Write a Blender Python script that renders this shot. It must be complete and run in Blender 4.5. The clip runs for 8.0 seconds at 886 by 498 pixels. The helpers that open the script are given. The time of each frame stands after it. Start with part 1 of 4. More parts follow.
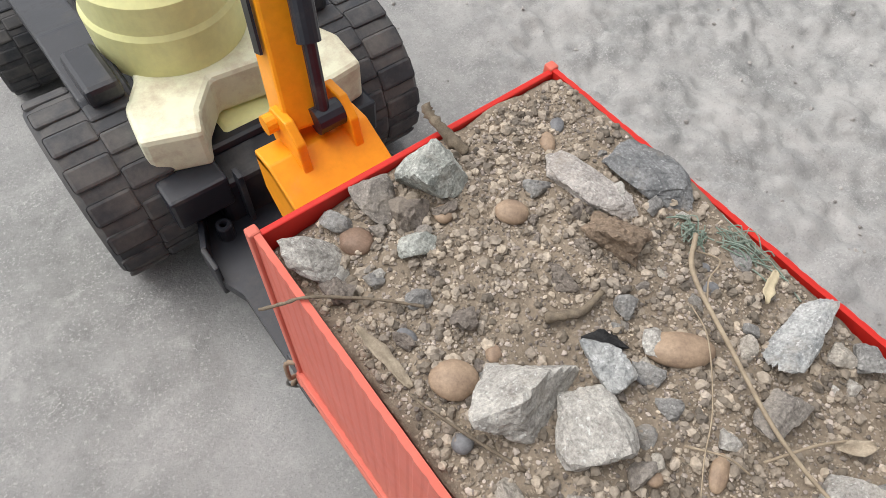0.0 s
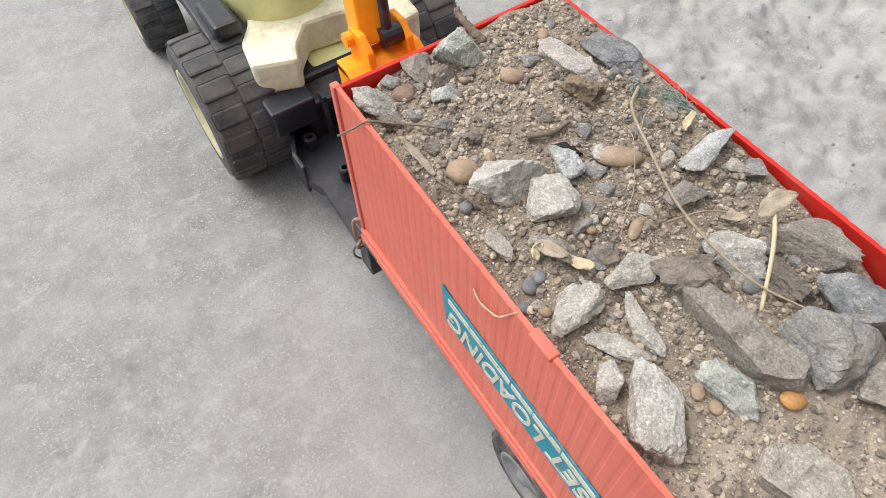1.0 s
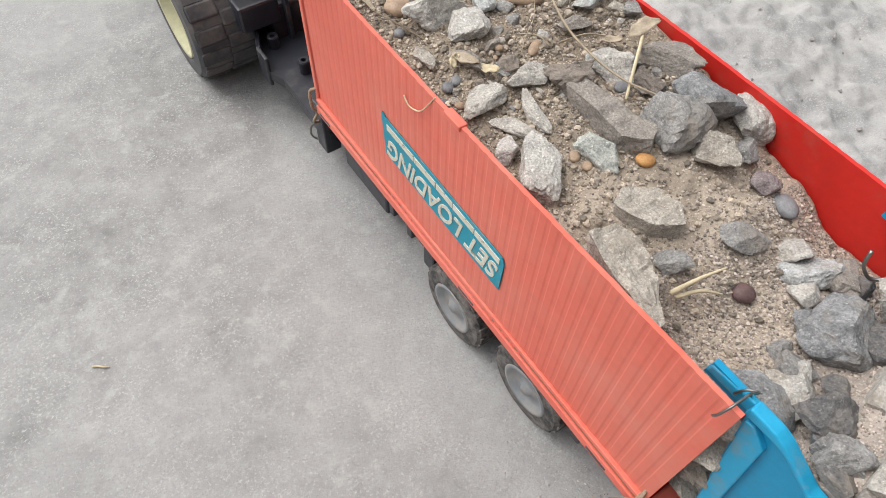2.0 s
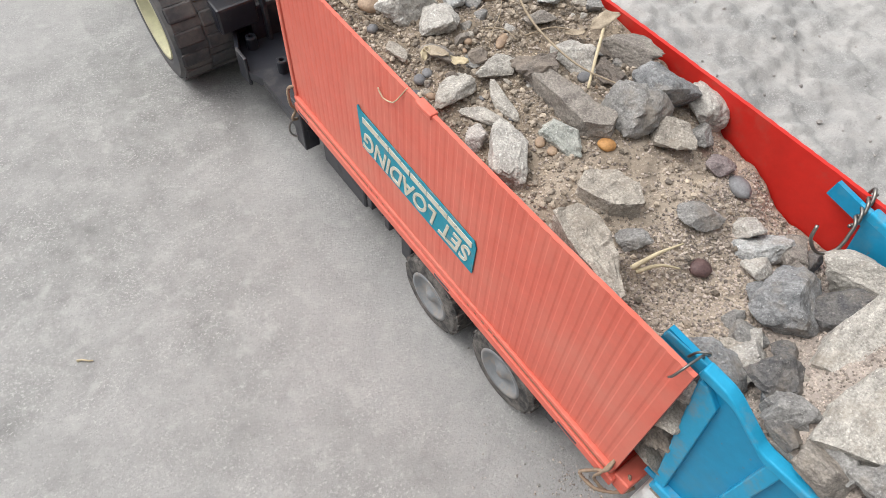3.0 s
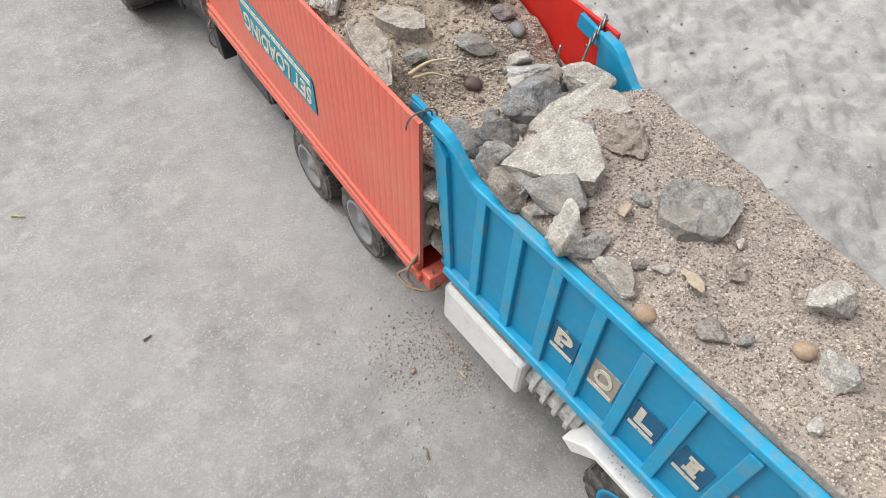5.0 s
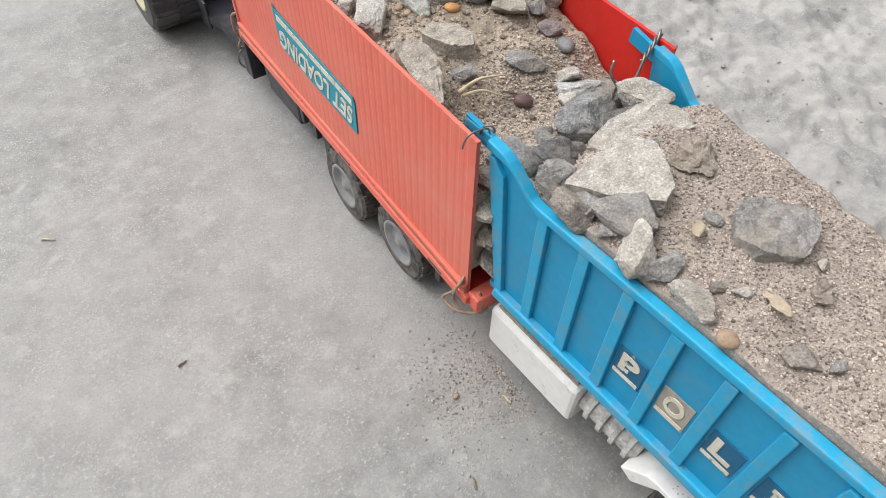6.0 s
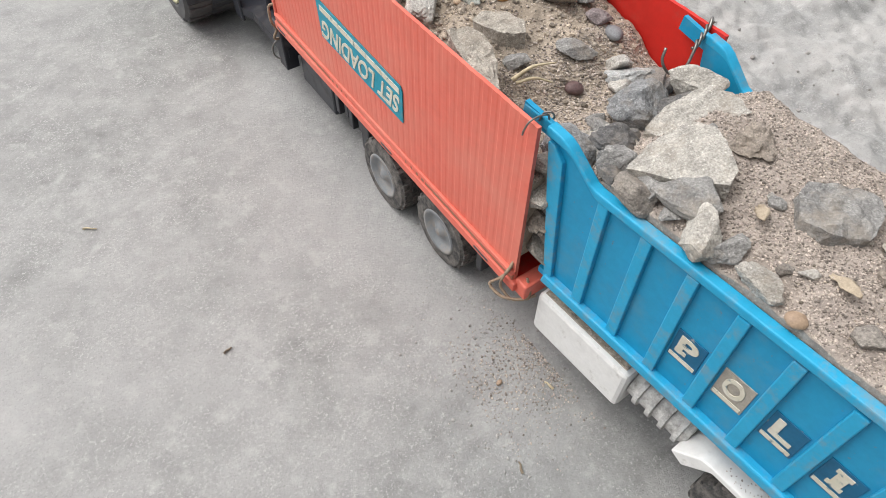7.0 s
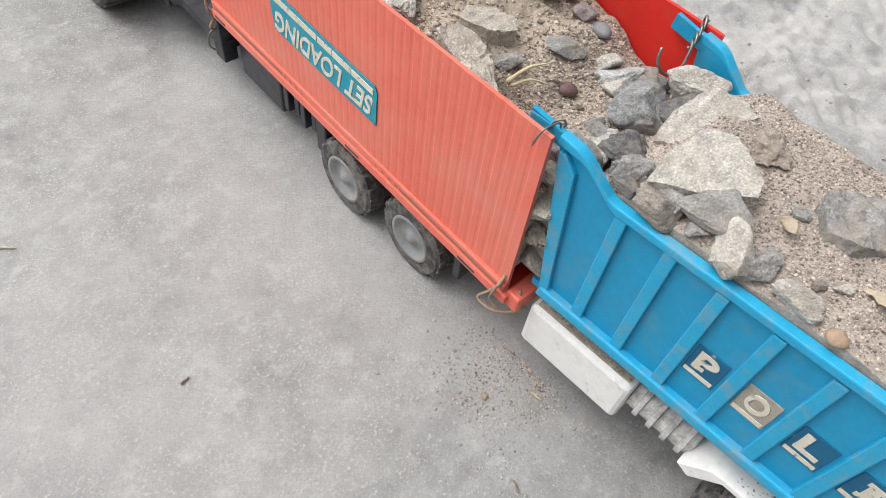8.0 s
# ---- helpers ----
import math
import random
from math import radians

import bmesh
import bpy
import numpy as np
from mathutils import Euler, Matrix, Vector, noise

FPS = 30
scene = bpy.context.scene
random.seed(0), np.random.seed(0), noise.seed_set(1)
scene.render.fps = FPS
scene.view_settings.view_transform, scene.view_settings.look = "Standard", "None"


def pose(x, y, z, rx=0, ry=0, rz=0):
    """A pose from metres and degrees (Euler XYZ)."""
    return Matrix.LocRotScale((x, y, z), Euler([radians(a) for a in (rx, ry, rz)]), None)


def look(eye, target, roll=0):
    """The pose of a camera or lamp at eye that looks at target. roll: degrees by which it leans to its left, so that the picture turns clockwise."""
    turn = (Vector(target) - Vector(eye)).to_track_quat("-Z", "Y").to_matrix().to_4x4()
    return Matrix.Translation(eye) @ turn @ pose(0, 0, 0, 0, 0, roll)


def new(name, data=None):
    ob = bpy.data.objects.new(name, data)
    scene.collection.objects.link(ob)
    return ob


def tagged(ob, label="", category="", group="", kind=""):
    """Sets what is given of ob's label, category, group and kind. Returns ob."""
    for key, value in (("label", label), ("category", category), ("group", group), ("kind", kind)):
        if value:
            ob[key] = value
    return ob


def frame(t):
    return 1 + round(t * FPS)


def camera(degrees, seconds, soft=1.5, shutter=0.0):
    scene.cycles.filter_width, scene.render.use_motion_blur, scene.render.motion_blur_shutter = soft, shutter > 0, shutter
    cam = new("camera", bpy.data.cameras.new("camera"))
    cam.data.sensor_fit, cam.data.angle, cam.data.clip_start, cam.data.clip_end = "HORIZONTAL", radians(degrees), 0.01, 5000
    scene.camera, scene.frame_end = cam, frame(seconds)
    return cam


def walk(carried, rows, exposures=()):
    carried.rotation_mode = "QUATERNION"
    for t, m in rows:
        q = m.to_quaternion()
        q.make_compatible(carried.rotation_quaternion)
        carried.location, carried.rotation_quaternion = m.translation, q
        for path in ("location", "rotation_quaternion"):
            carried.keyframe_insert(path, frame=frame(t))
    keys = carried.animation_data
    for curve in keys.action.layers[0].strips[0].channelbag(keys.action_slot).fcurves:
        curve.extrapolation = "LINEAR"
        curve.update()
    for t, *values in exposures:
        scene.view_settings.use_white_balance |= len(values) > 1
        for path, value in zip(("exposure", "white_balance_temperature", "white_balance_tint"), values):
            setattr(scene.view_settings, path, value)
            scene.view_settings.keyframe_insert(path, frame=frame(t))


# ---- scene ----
cam = camera(67.7, 8.0, soft=0.5)
PATH = [
    (0, (-0.027, 0.19, 0.352), (0.686, 0.985, -1.339), 4.7),
    (0.5, (-0.043, 0.123, 0.36), (0.62, 1.034, -1.293), 1.8),
    (1, (-0.076, 0.092, 0.388), (0.495, 1.043, -1.275), -2.6),
    (1.5, (-0.115, 0.03, 0.383), (0.485, 0.937, -1.296), 0.1),
    (2.8, (-0.125, -0.015, 0.397), (0.591, 0.885, -1.239), 3.2),
    (3, (-0.127, -0.019, 0.393), (0.583, 0.863, -1.256), 3.5),
    (3.5, (-0.122, -0.075, 0.386), (0.522, 0.809, -1.288), 0.3),
    (4, (-0.123, -0.169, 0.392), (0.514, 0.792, -1.242), -0.9),
    (4.2, (-0.123, -0.185, 0.392), (0.546, 0.775, -1.231), -0.0),
    (5.3, (-0.117, -0.18, 0.383), (0.588, 0.795, -1.214), 2.3),
    (5.5, (-0.12, -0.175, 0.379), (0.582, 0.811, -1.214), 2.0),
    (6, (-0.132, -0.163, 0.381), (0.581, 0.845, -1.191), 1.0),
    (6.5, (-0.153, -0.156, 0.384), (0.549, 0.803, -1.225), 0.8),
    (7, (-0.156, -0.154, 0.381), (0.542, 0.852, -1.201), 0.6),
    (7.4, (-0.154, -0.149, 0.376), (0.552, 0.754, -1.264), -0.5),
    (7.5, (-0.155, -0.154, 0.372), (0.610, 0.850, -1.180), -0.7),
    (7.6, (-0.156, -0.143, 0.379), (0.656, 0.836, -1.164), 1.9),
    (7.7, (-0.163, -0.136, 0.375), (0.701, 0.782, -1.177), 5.4),
    (7.8, (-0.163, -0.127, 0.372), (0.705, 0.601, -1.276), 10.1),
    (7.9, (-0.162, -0.119, 0.363), (0.671, 0.582, -1.314), 8.4),
    (8, (-0.170, -0.107, 0.369), (0.712, 0.703, -1.233), 8.6),
]
walk(cam, [(t, look(eye, target, roll)) for t, eye, target, roll in PATH],
     exposures=((0.0, 0.44), (0.45, 0.67), (1.5, 0.63), (7.4, 0.65), (8.0, 0.72)))

# ---------------------------------------------------------------- light
world = bpy.data.worlds.new("sky")
scene.world = world
world.use_nodes = True
wn = world.node_tree
sky = wn.nodes.new("ShaderNodeTexSky")
sky.sky_type = "NISHITA"
sky.sun_disc = False
sky.sun_elevation = radians(58)
sky.sun_rotation = radians(-35)
sky.dust_density = 4.0
veil = wn.nodes.new("ShaderNodeHueSaturation")
veil.inputs["Saturation"].default_value = 0.18
wn.links.new(sky.outputs[0], veil.inputs["Color"])
wn.links.new(veil.outputs[0], wn.nodes["Background"].inputs[0])
wn.nodes["Background"].inputs[1].default_value = 0.155
sun_data = bpy.data.lights.new("sun", "SUN")
sun_data.energy, sun_data.angle, sun_data.color = 0.65, radians(55), (1.0, 0.97, 0.93)
sun = new("sun", sun_data)
sun.matrix_world = look((-0.22, 0.50, 1.5), (0.06, 0.1, 0.0))


# ---------------------------------------------------------------- materials
def material(name, c1, c2, size, rough=0.8, relief=0.3, relief_size=None, speck=None, speck_size=0.001, speck_part=0.35,
             dust=None, dust_part=0.0, dust_size=0.03, island=0.0, spec=0.3, stretch=None, contrast=0.3):
    """Two colours mixed by noise of the given size in metres, with optional specks, dust and fine relief."""
    m = bpy.data.materials.new(name)
    m.use_nodes = True
    nt = m.node_tree
    n, l = nt.nodes, nt.links
    bsdf = n["Principled BSDF"]
    bsdf.inputs["Roughness"].default_value = rough
    bsdf.inputs["Specular IOR Level"].default_value = spec
    tc, info = n.new("ShaderNodeTexCoord"), n.new("ShaderNodeObjectInfo")
    shift = n.new("ShaderNodeVectorMath")
    shift.operation = "MULTIPLY_ADD"
    shift.inputs[1].default_value = (3.1, 5.7, 4.3)
    l.new(info.outputs["Random"], shift.inputs[0])
    l.new(tc.outputs["Object"], shift.inputs[2])
    place = shift.outputs[0]
    if stretch:
        mp = n.new("ShaderNodeMapping")
        mp.inputs["Scale"].default_value = stretch
        l.new(place, mp.inputs[0])
        place = mp.outputs[0]

    def noise_node(width, detail=6, roughness=0.6):
        t = n.new("ShaderNodeTexNoise")
        t.inputs["Scale"].default_value = 1.0 / width
        t.inputs["Detail"].default_value = detail
        t.inputs["Roughness"].default_value = roughness
        l.new(place, t.inputs["Vector"])
        return t.outputs["Fac"]

    def steps(fac, a, b):
        r = n.new("ShaderNodeMapRange")
        r.inputs["From Min"].default_value, r.inputs["From Max"].default_value = a, b
        l.new(fac, r.inputs["Value"])
        return r.outputs[0]

    def mixed(fac, a, b):
        x = n.new("ShaderNodeMix")
        x.data_type = "RGBA"
        l.new(fac, x.inputs[0])
        for sock, v in ((x.inputs[6], a), (x.inputs[7], b)):
            if isinstance(v, tuple):
                sock.default_value = (*v, 1)
            else:
                l.new(v, sock)
        return x.outputs[2]

    col = mixed(steps(noise_node(size), 0.32, 0.68), c1, c2)
    fine = noise_node(size * 0.16, 4, 0.7)
    bright = n.new("ShaderNodeHueSaturation")
    l.new(col, bright.inputs["Color"])
    bright.inputs["Saturation"].default_value = 1.0
    scaled = n.new("ShaderNodeMath")
    scaled.operation = "MULTIPLY_ADD"
    scaled.inputs[1].default_value, scaled.inputs[2].default_value = contrast, 1 - contrast / 2
    l.new(fine, scaled.inputs[0])
    l.new(scaled.outputs[0], bright.inputs["Value"])
    col = bright.outputs[0]
    if speck:
        col = mixed(steps(noise_node(speck_size, 3, 0.6), 1 - speck_part - 0.06, 1 - speck_part + 0.04), col, speck)
    if island:
        geo = n.new("ShaderNodeNewGeometry")
        vary = n.new("ShaderNodeHueSaturation")
        l.new(col, vary.inputs["Color"])
        val = n.new("ShaderNodeMath")
        val.operation = "MULTIPLY_ADD"
        val.inputs[1].default_value, val.inputs[2].default_value = 2 * island, 1 - island
        l.new(geo.outputs["Random Per Island"], val.inputs[0])
        l.new(val.outputs[0], vary.inputs["Value"])
        col = vary.outputs[0]
    if dust:
        f = steps(noise_node(dust_size, 8, 0.7), 0.62 - dust_part * 0.5, 0.85 - dust_part * 0.35)
        col = mixed(f, col, dust)
        rr = n.new("ShaderNodeMapRange")
        rr.inputs["To Min"].default_value, rr.inputs["To Max"].default_value = rough, 0.9
        l.new(f, rr.inputs["Value"])
        l.new(rr.outputs[0], bsdf.inputs["Roughness"])
    l.new(col, bsdf.inputs["Base Color"])
    if relief:
        bump = n.new("ShaderNodeBump")
        bump.inputs["Strength"].default_value = relief
        bump.inputs["Distance"].default_value = (relief_size or size * 0.3) * 0.5
        l.new(noise_node(relief_size or size * 0.3, 6, 0.65), bump.inputs["Height"])
        l.new(bump.outputs[0], bsdf.inputs["Normal"])
    return m


DUST = (0.33, 0.28, 0.23)
M_RED = material("faded red plastic", (0.72, 0.160, 0.112), (0.67, 0.140, 0.096), 0.05, 0.42, 0.04, 0.002, dust=(0.68, 0.24, 0.18), dust_part=0.36, dust_size=0.08)
M_RED_IN = material("bright red plastic", (0.66, 0.030, 0.022), (0.58, 0.028, 0.02), 0.04, 0.35, 0.03, 0.002, dust=(0.45, 0.10, 0.07), dust_part=0.15)
M_SEAM = material("dirt in the seam", (0.30, 0.20, 0.14), (0.45, 0.14, 0.09), 0.006, 0.9, 0.5)
M_BLUE = material("sky blue plastic", (0.013, 0.29, 0.51), (0.011, 0.26, 0.47), 0.03, 0.38, 0.03, 0.002, speck=(0.20, 0.13, 0.09), speck_size=0.003, speck_part=0.25, dust=(0.10, 0.30, 0.42), dust_part=0.2)
M_BLUE_RIB = material("pale blue plastic", (0.024, 0.36, 0.60), (0.020, 0.33, 0.56), 0.02, 0.42, 0.03, 0.002, dust=(0.22, 0.30, 0.33), dust_part=0.25, dust_size=0.012)
M_WHITE = material("white plastic", (0.80, 0.79, 0.77), (0.74, 0.73, 0.71), 0.03, 0.4, 0.03, 0.002, dust=(0.36, 0.33, 0.29), dust_part=0.12, dust_size=0.012)
M_GREY_TANK = material("dirty white plastic", (0.60, 0.59, 0.57), (0.45, 0.44, 0.42), 0.01, 0.5, 0.1, 0.002, dust=(0.12, 0.11, 0.10), dust_part=0.35, dust_size=0.008, contrast=1.0)
M_BLACK = material("black plastic", (0.015, 0.017, 0.024), (0.024, 0.027, 0.036), 0.02, 0.35, 0.05, 0.002, dust=(0.10, 0.095, 0.09), dust_part=0.18, dust_size=0.03, spec=0.5)
M_TYRE = material("dusty rubber", (0.035, 0.035, 0.037), (0.06, 0.058, 0.055), 0.01, 0.75, 0.25, 0.002, dust=(0.24, 0.22, 0.20), dust_part=0.42, dust_size=0.008, contrast=1.0)
M_TYRE_BIG = material("worn rubber", (0.045, 0.048, 0.055), (0.070, 0.073, 0.080), 0.02, 0.6, 0.12, 0.002, dust=(0.17, 0.16, 0.15), dust_part=0.42, dust_size=0.03)
M_RIM = material("grey plastic", (0.20, 0.21, 0.22), (0.26, 0.27, 0.28), 0.01, 0.5, 0.05, 0.002, dust=DUST, dust_part=0.3, dust_size=0.01)
M_RIM_CREAM = material("cream plastic", (0.62, 0.60, 0.38), (0.5, 0.48, 0.32), 0.02, 0.5, 0.05, 0.002, dust=DUST, dust_part=0.25)
M_ORANGE = material("orange plastic", (0.96, 0.38, 0.016), (0.92, 0.34, 0.014), 0.03, 0.35, 0.02, 0.002, dust=(0.7, 0.33, 0.08), dust_part=0.05)
M_YELLOW = material("pale yellow plastic", (0.80, 0.80, 0.40), (0.75, 0.75, 0.36), 0.04, 0.4, 0.02, 0.002)
M_CREAM = material("cream plastic deck", (0.86, 0.86, 0.66), (0.81, 0.81, 0.60), 0.03, 0.45, 0.04, 0.002, dust=(0.55, 0.46, 0.33), dust_part=0.3, dust_size=0.02)
M_TEAL = material("teal sticker", (0.012, 0.29, 0.40), (0.012, 0.25, 0.34), 0.01, 0.5, 0.1, 0.002, dust=(0.25, 0.27, 0.25), dust_part=0.2, dust_size=0.008)
M_NAVY = material("blue sticker", (0.007, 0.12, 0.24), (0.007, 0.10, 0.20), 0.008, 0.4, 0.1, 0.002, speck=(0.38, 0.36, 0.32), speck_size=0.005, speck_part=0.30)
M_PRINT = material("worn cream print", (0.66, 0.63, 0.55), (0.56, 0.52, 0.40), 0.012, 0.6, 0.1, 0.001, speck=(0.16, 0.22, 0.24), speck_size=0.003, speck_part=0.34)
M_WORN = material("worn sticker backing", (0.40, 0.36, 0.30), (0.28, 0.26, 0.23), 0.004, 0.8, 0.3, 0.001, contrast=1.0)
M_WIRE = material("steel wire", (0.30, 0.29, 0.27), (0.18, 0.17, 0.16), 0.004, 0.35, 0.1, 0.001)
M_WIRE.node_tree.nodes["Principled BSDF"].inputs["Metallic"].default_value = 0.9
M_STRING = material("jute string", (0.36, 0.27, 0.19), (0.25, 0.18, 0.13), 0.002, 0.95, 0.5, 0.0006)
M_STRAW = material("dry straw", (0.43, 0.35, 0.25), (0.29, 0.23, 0.165), 0.004, 0.8, 0.4, 0.0008)
M_STRAW_PALE = material("pale dry grass", (0.62, 0.53, 0.36), (0.5, 0.42, 0.28), 0.004, 0.8, 0.3, 0.0008)
M_LEAF = material("dry leaf", (0.46, 0.385, 0.29), (0.33, 0.27, 0.20), 0.004, 0.8, 0.4, 0.001, contrast=1.0)
M_TWIG = material("crusted twig", (0.16, 0.13, 0.10), (0.26, 0.21, 0.15), 0.002, 0.95, 0.7, 0.0012, contrast=1.0)
M_FILM = material("green plastic fibre", (0.22, 0.31, 0.25), (0.30, 0.33, 0.28), 0.006, 0.4, 0.3, 0.002)
M_SOIL = material("sandy soil", (0.320, 0.260, 0.195), (0.205, 0.166, 0.126), 0.012, 0.95, 0.9, 0.0012, speck=(0.42, 0.35, 0.27), speck_size=0.0011, speck_part=0.36, contrast=1.0)
M_SAND = material("coarse pale sand", (0.42, 0.362, 0.318), (0.29, 0.250, 0.220), 0.010, 0.95, 0.9, 0.0010, speck=(0.50, 0.44, 0.36), speck_size=0.0010, speck_part=0.38, contrast=1.0)
sn, sl = M_SOIL.node_tree.nodes, M_SOIL.node_tree.links
s_bsdf = sn["Principled BSDF"]
s_from = s_bsdf.inputs["Base Color"].links[0].from_socket
s_tc, s_sep, s_map, s_mix, s_noise, s_add = (sn.new("ShaderNode" + k) for k in ("TexCoord", "SeparateXYZ", "MapRange", "Mix", "TexNoise", "Math"))
s_noise.inputs["Scale"].default_value = 45
s_add.operation = "MULTIPLY_ADD"
s_add.inputs[1].default_value = 0.12
sl.new(s_tc.outputs["Object"], s_sep.inputs[0])
sl.new(s_tc.outputs["Object"], s_noise.inputs["Vector"])
sl.new(s_noise.outputs["Fac"], s_add.inputs[0])
sl.new(s_sep.outputs["Y"], s_add.inputs[2])
s_map.inputs["From Min"].default_value, s_map.inputs["From Max"].default_value = 0.185, 0.135
sl.new(s_add.outputs[0], s_map.inputs["Value"])
s_mix.data_type = "RGBA"
sl.new(s_map.outputs[0], s_mix.inputs[0])
sl.new(s_from, s_mix.inputs[6])
s_pale = sn.new("ShaderNodeHueSaturation")
s_pale.inputs["Value"].default_value, s_pale.inputs["Saturation"].default_value = 1.5, 0.85
sl.new(s_from, s_pale.inputs["Color"])
sl.new(s_pale.outputs[0], s_mix.inputs[7])
sl.new(s_mix.outputs[2], s_bsdf.inputs["Base Color"])
M_GRAIN = material("sand grains", (0.44, 0.380, 0.330), (0.32, 0.272, 0.238), 0.02, 0.9, 0.0, island=0.6)
M_GRAVEL = material("fine gravel", (0.42, 0.350, 0.27), (0.27, 0.235, 0.20), 0.010, 0.9, 0.5, 0.0008, island=0.55, contrast=1.0)
M_CRUMB = material("concrete crumbs", (0.42, 0.40, 0.375), (0.33, 0.315, 0.30), 0.01, 0.95, 0.3, 0.001, island=0.25, contrast=1.0)

STONE_LOOK = {
    "light": ((0.56, 0.535, 0.49), (0.32, 0.30, 0.275)), "cream": ((0.53, 0.50, 0.45), (0.32, 0.30, 0.27)),
    "beige": ((0.488, 0.445, 0.384), (0.305, 0.275, 0.238)), "greybrown": ((0.329, 0.299, 0.262), (0.213, 0.189, 0.171)),
    "grey": ((0.329, 0.320, 0.303), (0.201, 0.195, 0.189)), "blue": ((0.310, 0.312, 0.312), (0.140, 0.144, 0.148)),
    "dark": ((0.189, 0.178, 0.168), (0.090, 0.090, 0.093)), "slate": ((0.244, 0.244, 0.250), (0.159, 0.159, 0.165)),
    "pale": ((0.545, 0.545, 0.530), (0.285, 0.295, 0.295)), "green": ((0.53, 0.535, 0.49), (0.28, 0.295, 0.27)),
    "pink": ((0.56, 0.515, 0.475), (0.33, 0.30, 0.28)), "tan": ((0.42, 0.305, 0.21), (0.27, 0.19, 0.135)),
    "brown": ((0.260, 0.170, 0.120), (0.190, 0.130, 0.095)), "orange": ((0.600, 0.330, 0.120), (0.450, 0.230, 0.090)),
    "purple": ((0.150, 0.095, 0.090), (0.110, 0.070, 0.068)), "purplegrey": ((0.317, 0.268, 0.262), (0.183, 0.152, 0.152)),
    "clod": ((0.244, 0.207, 0.177), (0.140, 0.122, 0.107)), "clodbrown": ((0.293, 0.220, 0.159), (0.183, 0.137, 0.100)),
    "dusty": ((0.37, 0.32, 0.27), (0.25, 0.215, 0.185)), "black": ((0.018, 0.018, 0.020), (0.035, 0.034, 0.034)),
}
STONE_WORDS = {
    "light": "light grey rough broken stone", "cream": "cream rough angular broken stone", "beige": "beige-grey rough broken stone",
    "greybrown": "grey-brown weathered stone", "grey": "mid-grey angular broken stone", "blue": "dark blue-grey speckled stone",
    "dark": "dark charcoal-grey rough stone", "slate": "small smooth slate-grey pebble", "pale": "pale bluish-white mottled stone",
    "green": "pale greenish-white quartz stone", "pink": "pinkish-grey rough stone", "tan": "smooth tan river pebble",
    "brown": "reddish-brown smooth pebble", "orange": "small smooth orange pebble", "purple": "flat purple-brown pebble",
    "purplegrey": "purplish-grey rough stone", "clod": "crumbly grey-brown clod of earth", "clodbrown": "crumbly brown clod of sandy earth",
    "dusty": "stone covered with sandy dust", "black": "crumpled black scrap like charcoal",
}
ROUND = ("tan", "brown", "orange", "purple", "slate")
ROUGH = ("clod", "clodbrown", "black", "dusty")
M_STONE = {k: material(k + " stone", a, b, 0.006, 0.5 if k in ROUND else 0.88, 0.25 if k in ROUND else 1.0, 0.0026,
                       speck=None if k in ROUND else tuple(min(0.7, 1.35 * c) for c in a), speck_size=0.0012, speck_part=0.34,
                       dust=None if k in ROUND else (0.33, 0.28, 0.225), dust_part=0.2, dust_size=0.02, contrast=0.9 if k in ROUND else 2.0)
           for k, (a, b) in STONE_LOOK.items()}


# ---------------------------------------------------------------- builders
def part(name, bm, mat, parent=None, label="", smooth=False):
    me = bpy.data.meshes.new(name)
    bm.normal_update()
    bm.to_mesh(me)
    bm.free()
    me.materials.append(mat)
    if smooth:
        for p in me.polygons:
            p.use_smooth = True
    ob = new(name, me)
    if parent:
        ob.parent = parent
        ob.matrix_parent_inverse = parent.matrix_world.inverted() if parent.type == "EMPTY" else Matrix()
    if label:
        ob["label"] = label
    return ob


def thing(name, label, category, at=(0, 0, 0), group=""):
    e = new(name)
    e.empty_display_size = 0.02
    return tagged(e, label, category, group)


def box(bm, x0, x1, y0, y1, z0, z1, bevel=0.0, turn=None):
    r = bmesh.ops.create_cube(bm, size=1)
    vs = r["verts"]
    m = Matrix.Translation(((x0 + x1) / 2, (y0 + y1) / 2, (z0 + z1) / 2))
    if turn is not None:
        m = m @ turn
    bmesh.ops.transform(bm, matrix=m @ Matrix.Diagonal((x1 - x0, y1 - y0, z1 - z0, 1)), verts=vs)
    if bevel:
        es = list({e for v in vs for e in v.link_edges})
        bmesh.ops.bevel(bm, geom=es, offset=bevel, segments=2, affect="EDGES", profile=0.5)
    return bm


def boxed(*args, **kw):
    return box(bmesh.new(), *args, **kw)


def prism(bm, outline, axis, a, b, bevel=0.0):
    """An outline of (u, v) pushed along an axis from a to b. x: (y, z); y: (x, z); z: (x, y)."""
    def put(u, v, w):
        return {"x": (w, u, v), "y": (u, w, v), "z": (u, v, w)}[axis]
    lo = [bm.verts.new(put(u, v, a)) for u, v in outline]
    hi = [bm.verts.new(put(u, v, b)) for u, v in outline]
    fs = [bm.faces.new(lo), bm.faces.new(hi[::-1])]
    n = len(lo)
    for i in range(n):
        fs.append(bm.faces.new((lo[i], hi[i], hi[(i + 1) % n], lo[(i + 1) % n])))
    bmesh.ops.recalc_face_normals(bm, faces=fs)
    if bevel:
        es = list({e for f in fs for e in f.edges})
        bmesh.ops.bevel(bm, geom=es, offset=bevel, segments=2, affect="EDGES", profile=0.5)
    return bm


